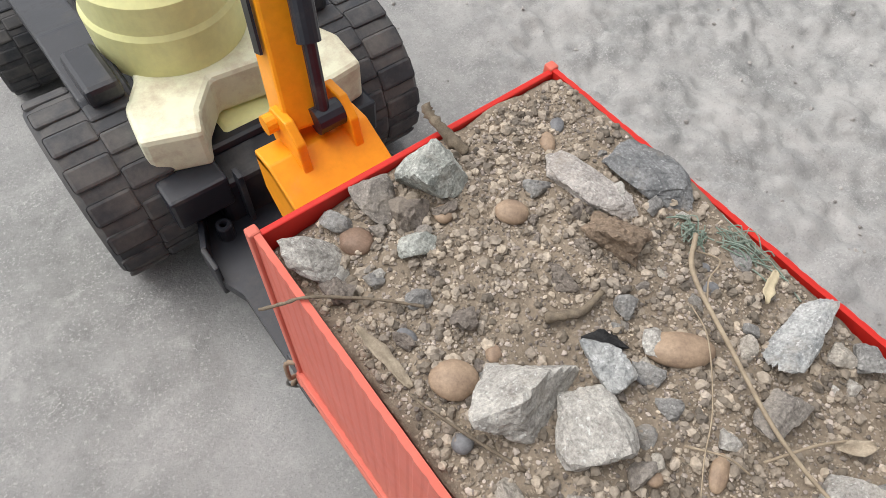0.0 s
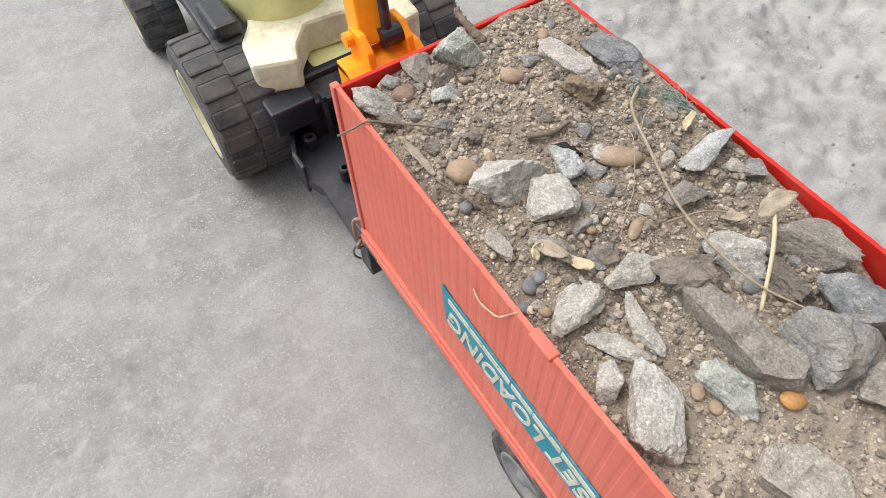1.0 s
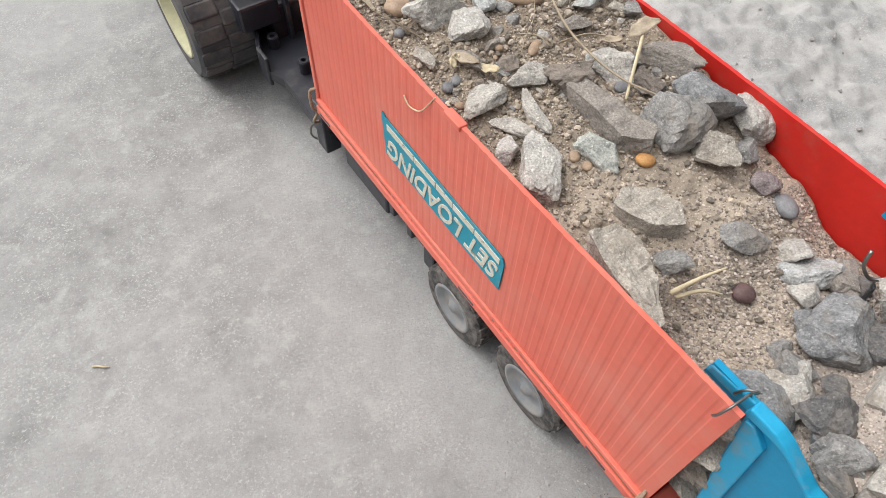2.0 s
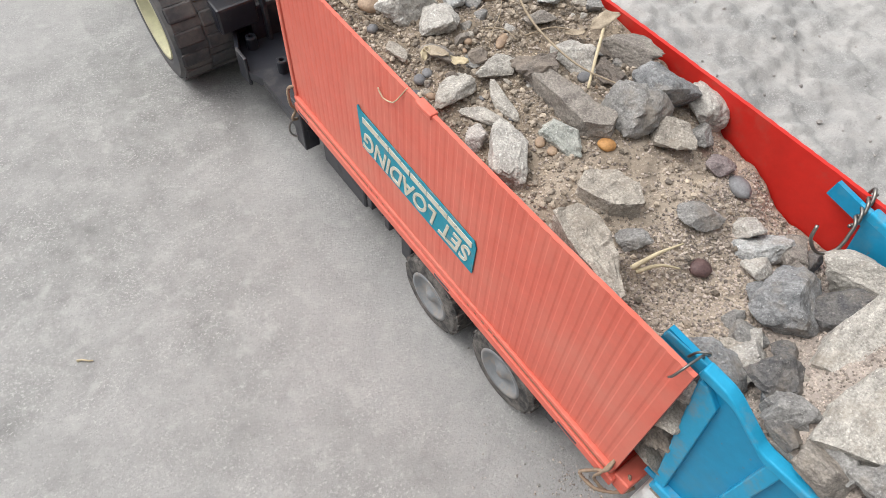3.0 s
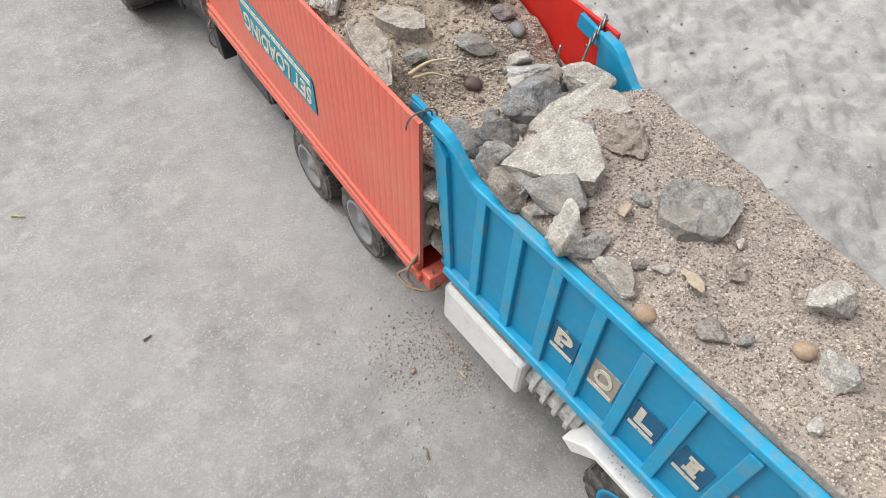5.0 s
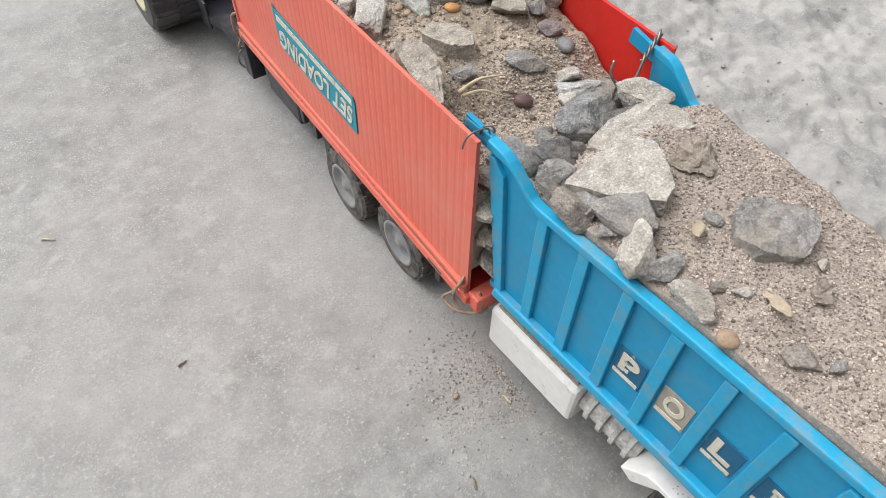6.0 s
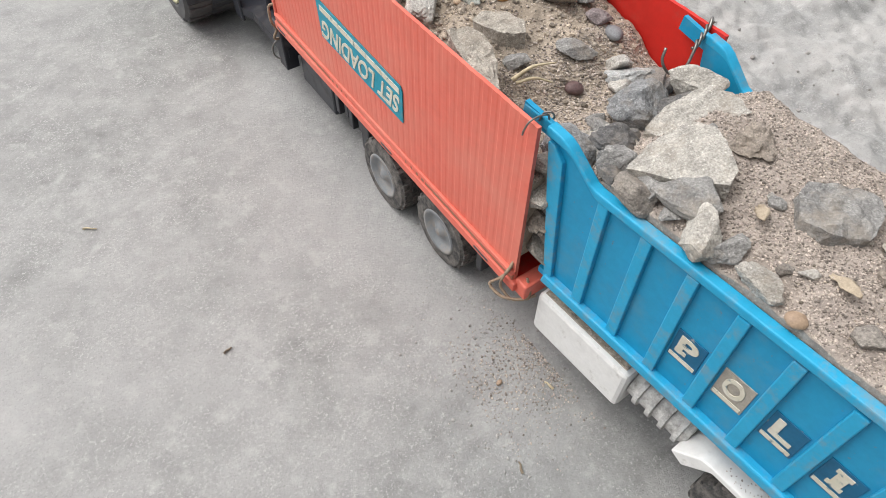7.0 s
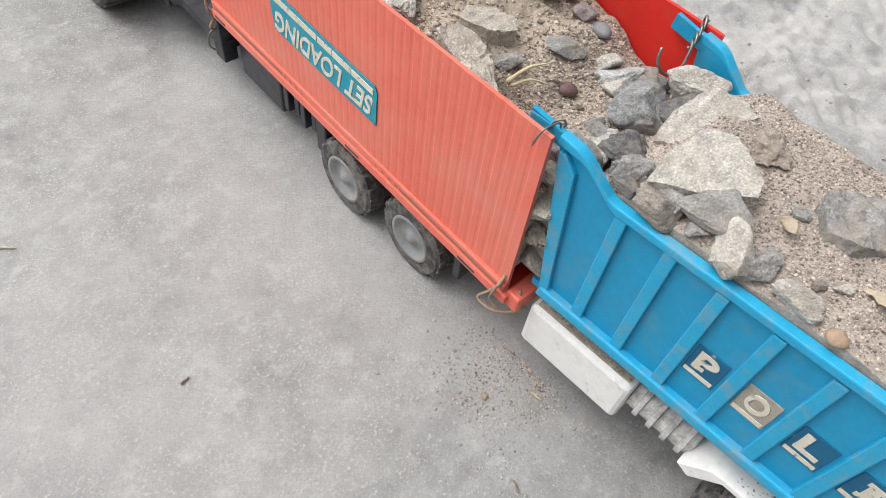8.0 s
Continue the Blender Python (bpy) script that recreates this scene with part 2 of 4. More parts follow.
def lathe(profile, axis, centre, steps=40):
    """A closed ring of (radius, along) turned round an axis through centre."""
    bm = bmesh.new()
    rings = []
    for i in range(steps):
        a = 2 * math.pi * i / steps
        ring = []
        for r, w in profile:
            u, v = r * math.cos(a), r * math.sin(a)
            p = {"x": (w, u, v), "y": (u, w, v), "z": (u, v, w)}[axis]
            ring.append(bm.verts.new(Vector(p) + Vector(centre)))
        rings.append(ring)
    k = len(profile)
    for i in range(steps):
        p, q = rings[i], rings[(i + 1) % steps]
        for j in range(k - 1):
            bm.faces.new((p[j], p[j + 1], q[j + 1], q[j]))
    bmesh.ops.remove_doubles(bm, verts=bm.verts, dist=1e-6)
    bmesh.ops.recalc_face_normals(bm, faces=bm.faces)
    return bm


def tube(points, radius, steps=8, wave=0.0, seed=0):
    """A round rod along points, tapering to its last radius when radius is a pair."""
    r0, r1 = radius if isinstance(radius, tuple) else (radius, radius)
    pts = [Vector(p) for p in points]
    rnd = random.Random(seed)
    bm = bmesh.new()
    rings = []
    side = None
    for i, p in enumerate(pts):
        d = (pts[min(i + 1, len(pts) - 1)] - pts[max(i - 1, 0)]).normalized()
        if side is None:
            side = d.orthogonal().normalized()
        side = (side - d * side.dot(d)).normalized()
        up = d.cross(side)
        r = r0 + (r1 - r0) * i / (len(pts) - 1)
        ring = []
        for j in range(steps):
            a = 2 * math.pi * j / steps
            rr = r * (1 + wave * rnd.uniform(-1, 1))
            ring.append(bm.verts.new(p + rr * (side * math.cos(a) + up * math.sin(a))))
        rings.append(ring)
    for p, q in zip(rings, rings[1:]):
        for j in range(steps):
            bm.faces.new((p[j], p[(j + 1) % steps], q[(j + 1) % steps], q[j]))
    bm.faces.new(rings[0][::-1])
    bm.faces.new(rings[-1])
    bmesh.ops.recalc_face_normals(bm, faces=bm.faces)
    return bm


def curve_points(ctrl, n=8):
    """A smooth line through control points."""
    c = [Vector(p) for p in ctrl]
    c = [c[0] * 2 - c[1]] + c + [c[-1] * 2 - c[-2]]
    out = []
    for i in range(1, len(c) - 2):
        a, b, d, e = c[i - 1:i + 3]
        for k in range(n):
            t = k / n
            out.append(0.5 * (2 * b + (d - a) * t + (2 * a - 5 * b + 4 * d - e) * t * t + (3 * b - a - 3 * d + e) * t ** 3))
    return out + [c[-2]]


def lettering(text, height, width, depth=0.0003, bold=0.03):
    """A mesh of text centred on the origin, fitted to a width and height, in the x-y plane."""
    cu = bpy.data.curves.new("text", "FONT")
    cu.body = text
    cu.extrude = 0.02
    cu.offset = bold
    ob = new("text", cu)
    dg = bpy.context.evaluated_depsgraph_get()
    me = bpy.data.meshes.new_from_object(ob.evaluated_get(dg))
    bpy.data.objects.remove(ob)
    bm = bmesh.new()
    bm.from_mesh(me)
    bpy.data.meshes.remove(me)
    xs, ys = [v.co.x for v in bm.verts], [v.co.y for v in bm.verts]
    w, h = max(xs) - min(xs), max(ys) - min(ys)
    for v in bm.verts:
        v.co = Vector(((v.co.x - (max(xs) + min(xs)) / 2) * width / w, (v.co.y - (max(ys) + min(ys)) / 2) * height / h, v.co.z / 0.02 * depth))
    return bm


ICO = {}
for level in (1, 2, 3, 4):
    b_ = bmesh.new()
    bmesh.ops.create_icosphere(b_, subdivisions=level, radius=1.0)
    ICO[level] = (np.array([v.co[:] for v in b_.verts]), [tuple(v.index for v in f.verts) for f in b_.faces])
    b_.free()


def stone_shape(seed, level, rough, rounded):
    rs = np.random.RandomState(seed)
    d = ICO[level][0].copy()
    r = np.ones(len(d)) * (0.97 if rounded else 1.3)
    for k in range(3 if rounded else 11):
        nrm = rs.normal(size=3)
        nrm /= np.linalg.norm(nrm)
        h = rs.uniform(0.85, 0.95) if rounded else rs.uniform(0.50, 0.92)
        dots = d @ nrm
        hit = dots > 0.05
        r[hit] = np.minimum(r[hit], h / dots[hit])
    v = d * r[:, None]
    if rounded:
        v = 0.6 * v + 0.4 * d * 0.9
    off = rs.uniform(-50, 50, 3)
    amp = 0.03 if rounded else 0.17 if rough else 0.065
    for i, p in enumerate(v):
        q = Vector(p * 1.6 + off)
        f = noise.noise(q) * 1.7 + noise.noise(q * 2.7) * 1.1
        if level > 2 and not rounded:
            f += noise.noise(q * 6.5) * 0.6 + noise.noise(q * 14.0) * 0.38
        v[i] *= 1 + amp * f
    return v


# ---------------------------------------------------------------- shape of the load
SOIL_Y = (-0.30, -0.20, -0.12, -0.07, -0.03, 0.0, 0.03, 0.06, 0.10, 0.15, 0.20, 0.25, 0.285, 0.31)
SOIL_Z = (0.172, 0.172, 0.172, 0.168, 0.160, 0.151, 0.150, 0.163, 0.172, 0.175, 0.180, 0.182, 0.180, 0.177)


def soil(x, y):
    y = max(SOIL_Y[0], min(SOIL_Y[-1] - 1e-6, y))
    i = 0
    while y >= SOIL_Y[i + 1]:
        i += 1
    u = (y - SOIL_Y[i]) / (SOIL_Y[i + 1] - SOIL_Y[i])
    u = u * u * (3 - 2 * u)
    z = SOIL_Z[i] + (SOIL_Z[i + 1] - SOIL_Z[i]) * u
    k = max(0.0, min(1.0, (-0.012 - y) / 0.022))
    f = max(0.0, min(1.0, (y - 0.10) / 0.05))
    c = (x - 0.062 - 0.033 * f) / (0.06 + 0.035 * f)
    if k > 0:
        d = (x - 0.055) / (0.047 if x < 0.055 else 0.095)
        return (z + 0.009 * (1 - min(1.0, c * c))) * (1 - k) + (0.1715 + 0.0125 * (1 - min(2.1, d * d))) * k
    return z + 0.009 * (1 - min(1.0, c * c))


def soil_rough(x, y):
    p = Vector((x, y, 0.3))
    return soil(x, y) + 0.0022 * noise.noise(p * 60) + 0.0012 * noise.noise(p * 160) + 0.0006 * noise.noise(p * 420)


# ---------------------------------------------------------------- ground
def ground_height(x, y):
    p = Vector((x, y, 0.0))
    edge = x + 0.05 * noise.noise(p * 6) - 0.20 - 0.10 * max(0.0, y - 0.30)
    k = max(0.0, min(1.0, edge / 0.06))
    far = max(0.0, 1 - max(abs(x), abs(y)) / 3)
    h = 0.0004 * noise.noise(p * 25)
    if k > 0:
        big = noise.noise(p * 11 + Vector((7, 3, 0))) + 0.45 * noise.noise(p * 27)
        chip = max(-1.0, min(1.0, big * 4))
        lump = abs(noise.noise(p * 24 + Vector((0, 9, 0)))) + 0.6 * abs(noise.noise(p * 52 + Vector((4, 0, 0))))
        h += k * (0.0036 * chip + 0.0075 * lump + 0.0042 * noise.noise(p * 80) + 0.0034 * noise.noise(p * 170) - 0.005)
    return max(-0.012, min(0.016, h)) * far


def steps_between(*stops):
    out = []
    for a, b, s in stops:
        n = max(1, round((b - a) / s))
        out += [a + (b - a) * i / n for i in range(n)]
    return out + [stops[-1][1]]


gx = steps_between((-60, -4, 14), (-4, -0.6, 0.3), (-0.6, 0.16, 0.008), (0.16, 0.75, 0.0032), (0.75, 4, 0.2), (4, 60, 14))
gy = steps_between((-60, -4, 14), (-4, -0.45, 0.3), (-0.45, 1.1, 0.0042), (1.1, 4, 0.2), (4, 60, 14))
gv = [(x, y, ground_height(x, y)) for y in gy for x in gx]
nx_ = len(gx)
gf = [(j * nx_ + i, j * nx_ + i + 1, (j + 1) * nx_ + i + 1, (j + 1) * nx_ + i) for j in range(len(gy) - 1) for i in range(nx_ - 1)]
gm = bpy.data.meshes.new("ground")
gm.from_pydata(gv, [], gf)
for p_ in gm.polygons:
    p_.use_smooth = True
M_GROUND = material("grey concrete screed", (0.298, 0.297, 0.288), (0.228, 0.227, 0.220), 0.12, 0.62, 0.9, 0.0018, spec=0.5,
                    contrast=1.2, speck=(0.41, 0.405, 0.39), speck_size=0.0030, speck_part=0.33, dust=(0.385, 0.38, 0.372), dust_part=0.40, dust_size=0.16)
# the broken side carries pale dust, and the shade of hollows painted in
gn, gl = M_GROUND.node_tree.nodes, M_GROUND.node_tree.links
g_bsdf = gn["Principled BSDF"]
g_from = g_bsdf.inputs["Base Color"].links[0].from_socket
g_tc = gn.new("ShaderNodeTexCoord")
g_sep = gn.new("ShaderNodeSeparateXYZ")
gl.new(g_tc.outputs["Object"], g_sep.inputs[0])


def ground_noise(size, detail, lo, hi):
    t = gn.new("ShaderNodeTexNoise")
    t.inputs["Scale"].default_value, t.inputs["Detail"].default_value, t.inputs["Roughness"].default_value = 1 / size, detail, 0.65
    gl.new(g_tc.outputs["Object"], t.inputs["Vector"])
    r = gn.new("ShaderNodeMapRange")
    r.inputs["From Min"].default_value, r.inputs["From Max"].default_value = lo, hi
    gl.new(t.outputs["Fac"], r.inputs["Value"])
    return r.outputs[0]


def times(a, b):
    m = gn.new("ShaderNodeMath")
    m.operation = "MULTIPLY"
    gl.new(a, m.inputs[0])
    if isinstance(b, float):
        m.inputs[1].default_value = b
    else:
        gl.new(b, m.inputs[1])
    return m.outputs[0]


def tinted(fac, col, over):
    m = gn.new("ShaderNodeMix")
    m.data_type = "RGBA"
    gl.new(fac, m.inputs[0])
    gl.new(col, m.inputs[6])
    m.inputs[7].default_value = (*over, 1)
    return m.outputs[2]


side_r = gn.new("ShaderNodeMapRange")
side_r.inputs["From Min"].default_value, side_r.inputs["From Max"].default_value = 0.20, 0.31
g_edge = gn.new("ShaderNodeMath")
g_edge.operation = "ADD"
gl.new(g_sep.outputs["X"], g_edge.inputs[0])
gl.new(times(ground_noise(0.35, 5, 0.40, 0.72), 0.10), g_edge.inputs[1])
gl.new(g_edge.outputs[0], side_r.inputs["Value"])
g_col = tinted(times(ground_noise(0.05, 8, 0.42, 0.62), side_r.outputs[0]), g_from, (0.43, 0.418, 0.402))
# dark noise patches paint crevice shade into the colour, apart from the real relief
g_col = tinted(times(ground_noise(0.030, 7, 0.56, 0.70), times(side_r.outputs[0], 0.35)), g_col, (0.22, 0.21, 0.20))
# fine pale grit lying in patches on the smooth side
g_col = tinted(times(ground_noise(0.0019, 4, 0.55, 0.67), ground_noise(0.035, 7, 0.46, 0.62)), g_col, (0.50, 0.495, 0.475))
g_col = tinted(times(ground_noise(0.05, 6, 0.66, 0.74), 0.55), g_col, (0.21, 0.205, 0.20))
g_col = tinted(times(ground_noise(0.0016, 3, 0.54, 0.68), 0.34), g_col, (0.155, 0.153, 0.148))
g_col = tinted(times(times(ground_noise(0.0022, 4, 0.54, 0.66), ground_noise(0.045, 6, 0.40, 0.60)), 0.75), g_col, (0.46, 0.455, 0.44))
g_col = tinted(times(ground_noise(0.016, 7, 0.54, 0.70), 0.55), g_col, (0.45, 0.445, 0.43))
gl.new(g_col, g_bsdf.inputs["Base Color"])
gm.materials.append(M_GROUND)
# unseen low wall added behind the camera to block sky light from the near ground
shade_wall_bm = bmesh.new()
bmesh.ops.create_cube(shade_wall_bm, size=1)
bmesh.ops.transform(shade_wall_bm, matrix=Matrix.Translation((0.0, -0.56, 0.5)) @ Matrix.Diagonal((8.0, 0.2, 1.0, 1)), verts=shade_wall_bm.verts)
shade_wall_me = bpy.data.meshes.new("wall_south")
shade_wall_bm.to_mesh(shade_wall_me)
shade_wall_bm.free()
shade_wall_me.materials.append(material("plain shade wall grey", (0.22, 0.215, 0.21), (0.17, 0.167, 0.163), 0.4, 0.9, 0.4, 0.01))
tagged(new("wall_south", shade_wall_me), "plain low grey wall out of view, added to shade the near ground", "wall", kind="structure")
tagged(new("ground", gm), "grey dusty concrete ground, smooth then broken and lumpy", "ground", kind="structure")


def scatter(name, spots, mat, level, label, category, seed):
    """Many small grains joined to one mesh: spots of (x, y, z, size)."""
    rs = np.random.RandomState(seed)
    base, faces = ICO[level]
    faces = np.array(faces)
    kinds = [base * rs.uniform(0.62, 1.15, (len(base), 1)) for _ in range(14)]
    vs, fs = [], []
    for i, (x, y, z, s) in enumerate(spots):
        k = kinds[rs.randint(14)] * (s * rs.uniform(0.75, 1.25, 3) * np.array((1, 1, 0.8)))
        a = rs.uniform(0, 2 * math.pi)
        ca, sa = math.cos(a), math.sin(a)
        k = np.stack((k[:, 0] * ca - k[:, 1] * sa, k[:, 0] * sa + k[:, 1] * ca, k[:, 2]), 1) + (x, y, z)
        vs.append(k)
        fs.append(faces + i * len(base))
    me = bpy.data.meshes.new(name)
    me.from_pydata(np.concatenate(vs).tolist(), [], np.concatenate(fs).tolist())
    me.materials.append(mat)
    return tagged(new(name, me), label, category, kind="stuff")


# ---------------------------------------------------------------- red trailer
TL, TW, TZ0, TZ1 = 0.305, 0.122, 0.0715, 0.188


def ribbed_panel(x_out, sign, mat, parent):
    """A side panel along y with shallow upright ribs on its outer face. sign: +1 for a panel that faces +x."""
    bm = bmesh.new()
    thick, pitch, deep = 0.0022, 0.0066, 0.00019
    ys = [(0.0, 0.0), (0.0055, 0.0)]
    y = 0.0055
    while y + pitch < TL - 0.002:
        ys += [(y + 0.0007, -deep), (y + 0.0022, -deep), (y + 0.0032, 0.0), (y + pitch, 0.0)]
        y += pitch
    ys.append((TL, 0.0))
    outer, inner = [], []
    for k, (yy, d) in enumerate(ys):
        wob = 0.0003 * noise.noise(Vector((yy * 90, sign, 0)))
        bow = 0.0015 * math.sin(math.pi * yy / TL)
        outer.append([bm.verts.new((x_out + sign * (d + bow), yy, z)) for z in (TZ0 + 0.002, TZ1 + wob)])
        inner.append([bm.verts.new((x_out + sign * (bow - thick), yy, z)) for z in (TZ0 + 0.002, TZ1 + wob)])
    for a, b, c, d in zip(outer, outer[1:], inner, inner[1:]):
        bm.faces.new((a[0], b[0], b[1], a[1]))
        bm.faces.new((c[1], d[1], d[0], c[0]))
        bm.faces.new((a[1], b[1], d[1], c[1]))
        bm.faces.new((c[0], d[0], b[0], a[0]))
    for a, c in ((outer[0], inner[0]), (outer[-1], inner[-1])):
        bm.faces.new((a[0], a[1], c[1], c[0]))
    bmesh.ops.recalc_face_normals(bm, faces=bm.faces)
    return part("side_panel", bm, mat, parent)


BLOCKS = {}


def knobbly_wheel(parent, x_out, y, z, radius, width, sign, mat_rim, treads=20):
    """A wheel on the x axis: knobbly tyre with its dished rim. sign: which way its outer face looks."""
    w, r = width, radius
    s = sign
    prof = [(r * 0.60, 0.0), (r * 0.66, s * w * 0.02), (r * 0.90, s * w * 0.0), (r * 0.97, -s * w * 0.10), (r * 0.985, -s * w * 0.3),
            (r * 0.985, -s * w * 0.7), (r * 0.97, -s * w * 0.9), (r * 0.90, -s * w), (r * 0.55, -s * w), (r * 0.55, -s * w * 0.3), (r * 0.60, 0.0)]
    tyre = part("tyre", lathe(prof, "x", (x_out, y, z), 44), M_TYRE, parent)
    for lane, (a, b) in enumerate(((0.06, 0.36), (0.38, 0.62), (0.64, 0.94))):
        xs = sorted((-s * w * a, -s * w * b))
        key = (round(r, 4), round(w, 4), lane, s)
        for i in range(treads):
            if key not in BLOCKS:
                block = part("tread_block", boxed(xs[0], xs[1], r * 0.94, r * 1.0, -r * 0.085, r * 0.085, bevel=r * 0.018), M_TYRE, tyre)
                BLOCKS[key] = block.data
            else:
                block = new("tread_block", BLOCKS[key])
                block.parent = tyre
            block.matrix_basis = Matrix.Translation((x_out, y, z)) @ pose(0, 0, 0, 360 * (i + 0.5 * (lane % 2)) / treads, 0, 0)
    rim = [(0.0, s * w * 0.02), (r * 0.12, s * w * 0.02), (r * 0.16, -s * w * 0.06), (r * 0.30, -s * w * 0.14), (r * 0.46, -s * w * 0.12), (r * 0.52, s * w * 0.03),
           (r * 0.60, s * w * 0.035), (r * 0.615, -s * w * 0.05), (r * 0.55, -s * w * 0.5), (0.0, -s * w * 0.5)]
    part("rim", lathe(rim, "x", (x_out, y, z), 36), mat_rim, tyre, smooth=True)
    return tyre


trailer = thing("toy_trailer", "faded red ribbed plastic toy trailer loaded with earth", "toy trailer")
ribbed_panel(0.0, -1, M_RED, trailer)
ribbed_panel(TW, 1, M_RED_IN, trailer)
part("front_panel", boxed(0.0022, TW - 0.0022, TL - 0.0024, TL, TZ0 + 0.004, TZ1 - 0.0004, bevel=0.0005), M_RED_IN, trailer)
for x_, y_ in ((0.0006, TL - 0.0005), (TW - 0.0006, TL - 0.0005)):
    part("corner_post", boxed(x_ - 0.002, x_ + 0.002, y_ - 0.0012, y_ + 0.0028, TZ0, TZ1 + 0.0006, bevel=0.0007), M_RED, trailer)
part("floor_panel", boxed(0.001, TW - 0.001, -0.004, TL, TZ0 - 0.004, TZ0 + 0.003, bevel=0.0008), M_RED_IN, trailer)
part("tail_lip", boxed(0.0, TW, -0.010, -0.0005, TZ0 - 0.006, TZ0 + 0.006, bevel=0.0012), M_RED, trailer)
for x_, s_ in ((0.0, -1), (TW, 1)):
    a_, b_ = sorted((x_ + s_ * 0.0028, x_ - s_ * 0.003))
    part("bottom_rail", boxed(a_, b_, -0.003, TL + 0.002, TZ0 - 0.0035, TZ0 + 0.0035, bevel=0.0010), M_RED, trailer)
    a_, b_ = sorted((x_ + s_ * 0.0026, x_ - s_ * 0.002))
    part("upper_rail", boxed(a_, b_, 0.0, TL, TZ0 + 0.0080, TZ0 + 0.0112, bevel=0.0008), M_RED, trailer)
    a_, b_ = sorted((x_ + s_ * 0.0012, x_ - s_ * 0.0015))
    part("dirt_seam", boxed(a_, b_, 0.0005, TL - 0.0005, TZ0 + 0.003, TZ0 + 0.0084), M_SEAM, trailer, "brown dirt in the seam")
for y_ in (0.295, 0.135, 0.028):
    part("slot", boxed(-0.0031, -0.0024, y_ - 0.007, y_ + 0.007, TZ0 - 0.0012, TZ0 + 0.0008, bevel=0.0003), M_BLACK, trailer, "narrow dark slot in the rail")
part("latch", boxed(-0.0026, 0.0020, 0.150, 0.162, TZ1 - 0.0022, TZ1 + 0.0008, bevel=0.0006), M_RED, trailer)

# sticker on the panel, upside down
stick = bmesh.new()
prism(stick, [(0.112, 0.1100), (0.215, 0.1125), (0.2175, 0.1420), (0.2165, 0.1435), (0.214, 0.1410), (0.113, 0.1370), (0.111, 0.1335)], "x", -0.0022, -0.0016)
sticker = part("sticker", stick, M_TEAL, trailer, "worn teal sticker stuck on upside down")
face = Matrix(((0, 0, -1, -0.0023), (1, 0, 0, 0.0), (0, -1, 0, 0.0), (0, 0, 0, 1)))
let = lettering("SET LOADING", 0.0142, 0.097, bold=0.02)
for v in let.verts:
    v.co.x += 0.25 * v.co.y
bmesh.ops.transform(let, matrix=Matrix.Translation((0, 0.1640, 0.1207)) @ face, verts=let.verts)
part("lettering", let, M_PRINT, sticker)
for k, (y0, y1) in enumerate(((0.114, 0.1335), (0.1342, 0.1515), (0.1522, 0.166), (0.167, 0.186), (0.1866, 0.212))):
    lo, up = 0.1305 + 0.0357 * (y0 - 0.114), 0.1305 + 0.0357 * (y1 - 0.114)
    part("stripe", prism(bmesh.new(), [(y0, lo), (y1, up), (y1, up + 0.0040), (y0, lo + 0.0040)], "x", -0.0026, -0.0021), M_PRINT, sticker)

# chassis and wheels under the trailer
part("chassis", boxed(0.030, 0.092, 0.012, 0.298, 0.030, 0.0685, bevel=0.002), M_BLACK, trailer, "black plastic chassis")
part("side_box", boxed(0.010, 0.034, 0.242, 0.300, 0.016, 0.0685, bevel=0.002), M_BLACK, trailer)
part("side_box", boxed(0.088, 0.112, 0.242, 0.300, 0.016, 0.0685, bevel=0.002), M_BLACK, trailer)
for k in range(4):
    y_ = 0.236 - 0.011 * k
    part("crossbar", boxed(0.010 + 0.002 * (k % 2), 0.110, y_ - 0.003, y_ + 0.003, 0.024 + 0.003 * (k % 2), 0.0685, bevel=0.0008), M_BLACK, trailer)
part("side_step", boxed(0.008, 0.028, 0.182, 0.194, 0.020, 0.0685, bevel=0.0015), M_BLACK, trailer)
for y_, x_ in ((0.151, 0.001), (0.084, 0.005)):
    knobbly_wheel(trailer, x_, y_, 0.029, 0.029, 0.021, -1, M_RIM)
    knobbly_wheel(trailer, TW - x_, y_, 0.029, 0.029, 0.021, 1, M_RIM)
    part("axle", tube([(0.01, y_, 0.029), (TW - 0.01, y_, 0.029)], 0.004), M_BLACK, trailer)
part("mudflap", boxed(0.012, 0.032, 0.044, 0.050, 0.022, 0.0685, bevel=0.001), M_BLACK, trailer)

# towing plate between tractor and trailer
plate = prism(bmesh.new(), [(0.012, 0.442), (-0.003, 0.402), (-0.003, 0.388), (0.002, 0.374), (0.001, 0.318), (0.004, 0.307), (0.118, 0.307), (0.121, 0.318), (0.125, 0.388), (0.110, 0.442)], "z", 0.036, 0.044)
bracket = part("tow_plate", plate, M_BLACK, trailer, "black plastic towing plate")
for x_, y_ in ((0.013, 0.412), (0.020, 0.374)):
    part("stud", lathe([(0.0018, 0.0), (0.0045, 0.0), (0.0045, 0.010), (0.0038, 0.011), (0.0022, 0.011), (0.0018, 0.010), (0.0018, 0.0)], "z", (x_, y_, 0.044), 20), M_BLACK, bracket)
part("flange", boxed(0.000, 0.022, 0.434, 0.442, 0.036, 0.062, bevel=0.001), M_BLACK, bracket)
part("flange", boxed(-0.0045, -0.0015, 0.388, 0.404, 0.030, 0.056, bevel=0.001), M_BLACK, bracket)
part("flange", prism(bmesh.new(), [(0.012, 0.446), (-0.0040, 0.404), (-0.0010, 0.403), (0.015, 0.445)], "z", 0.030, 0.056, 0.0006), M_BLACK, bracket)
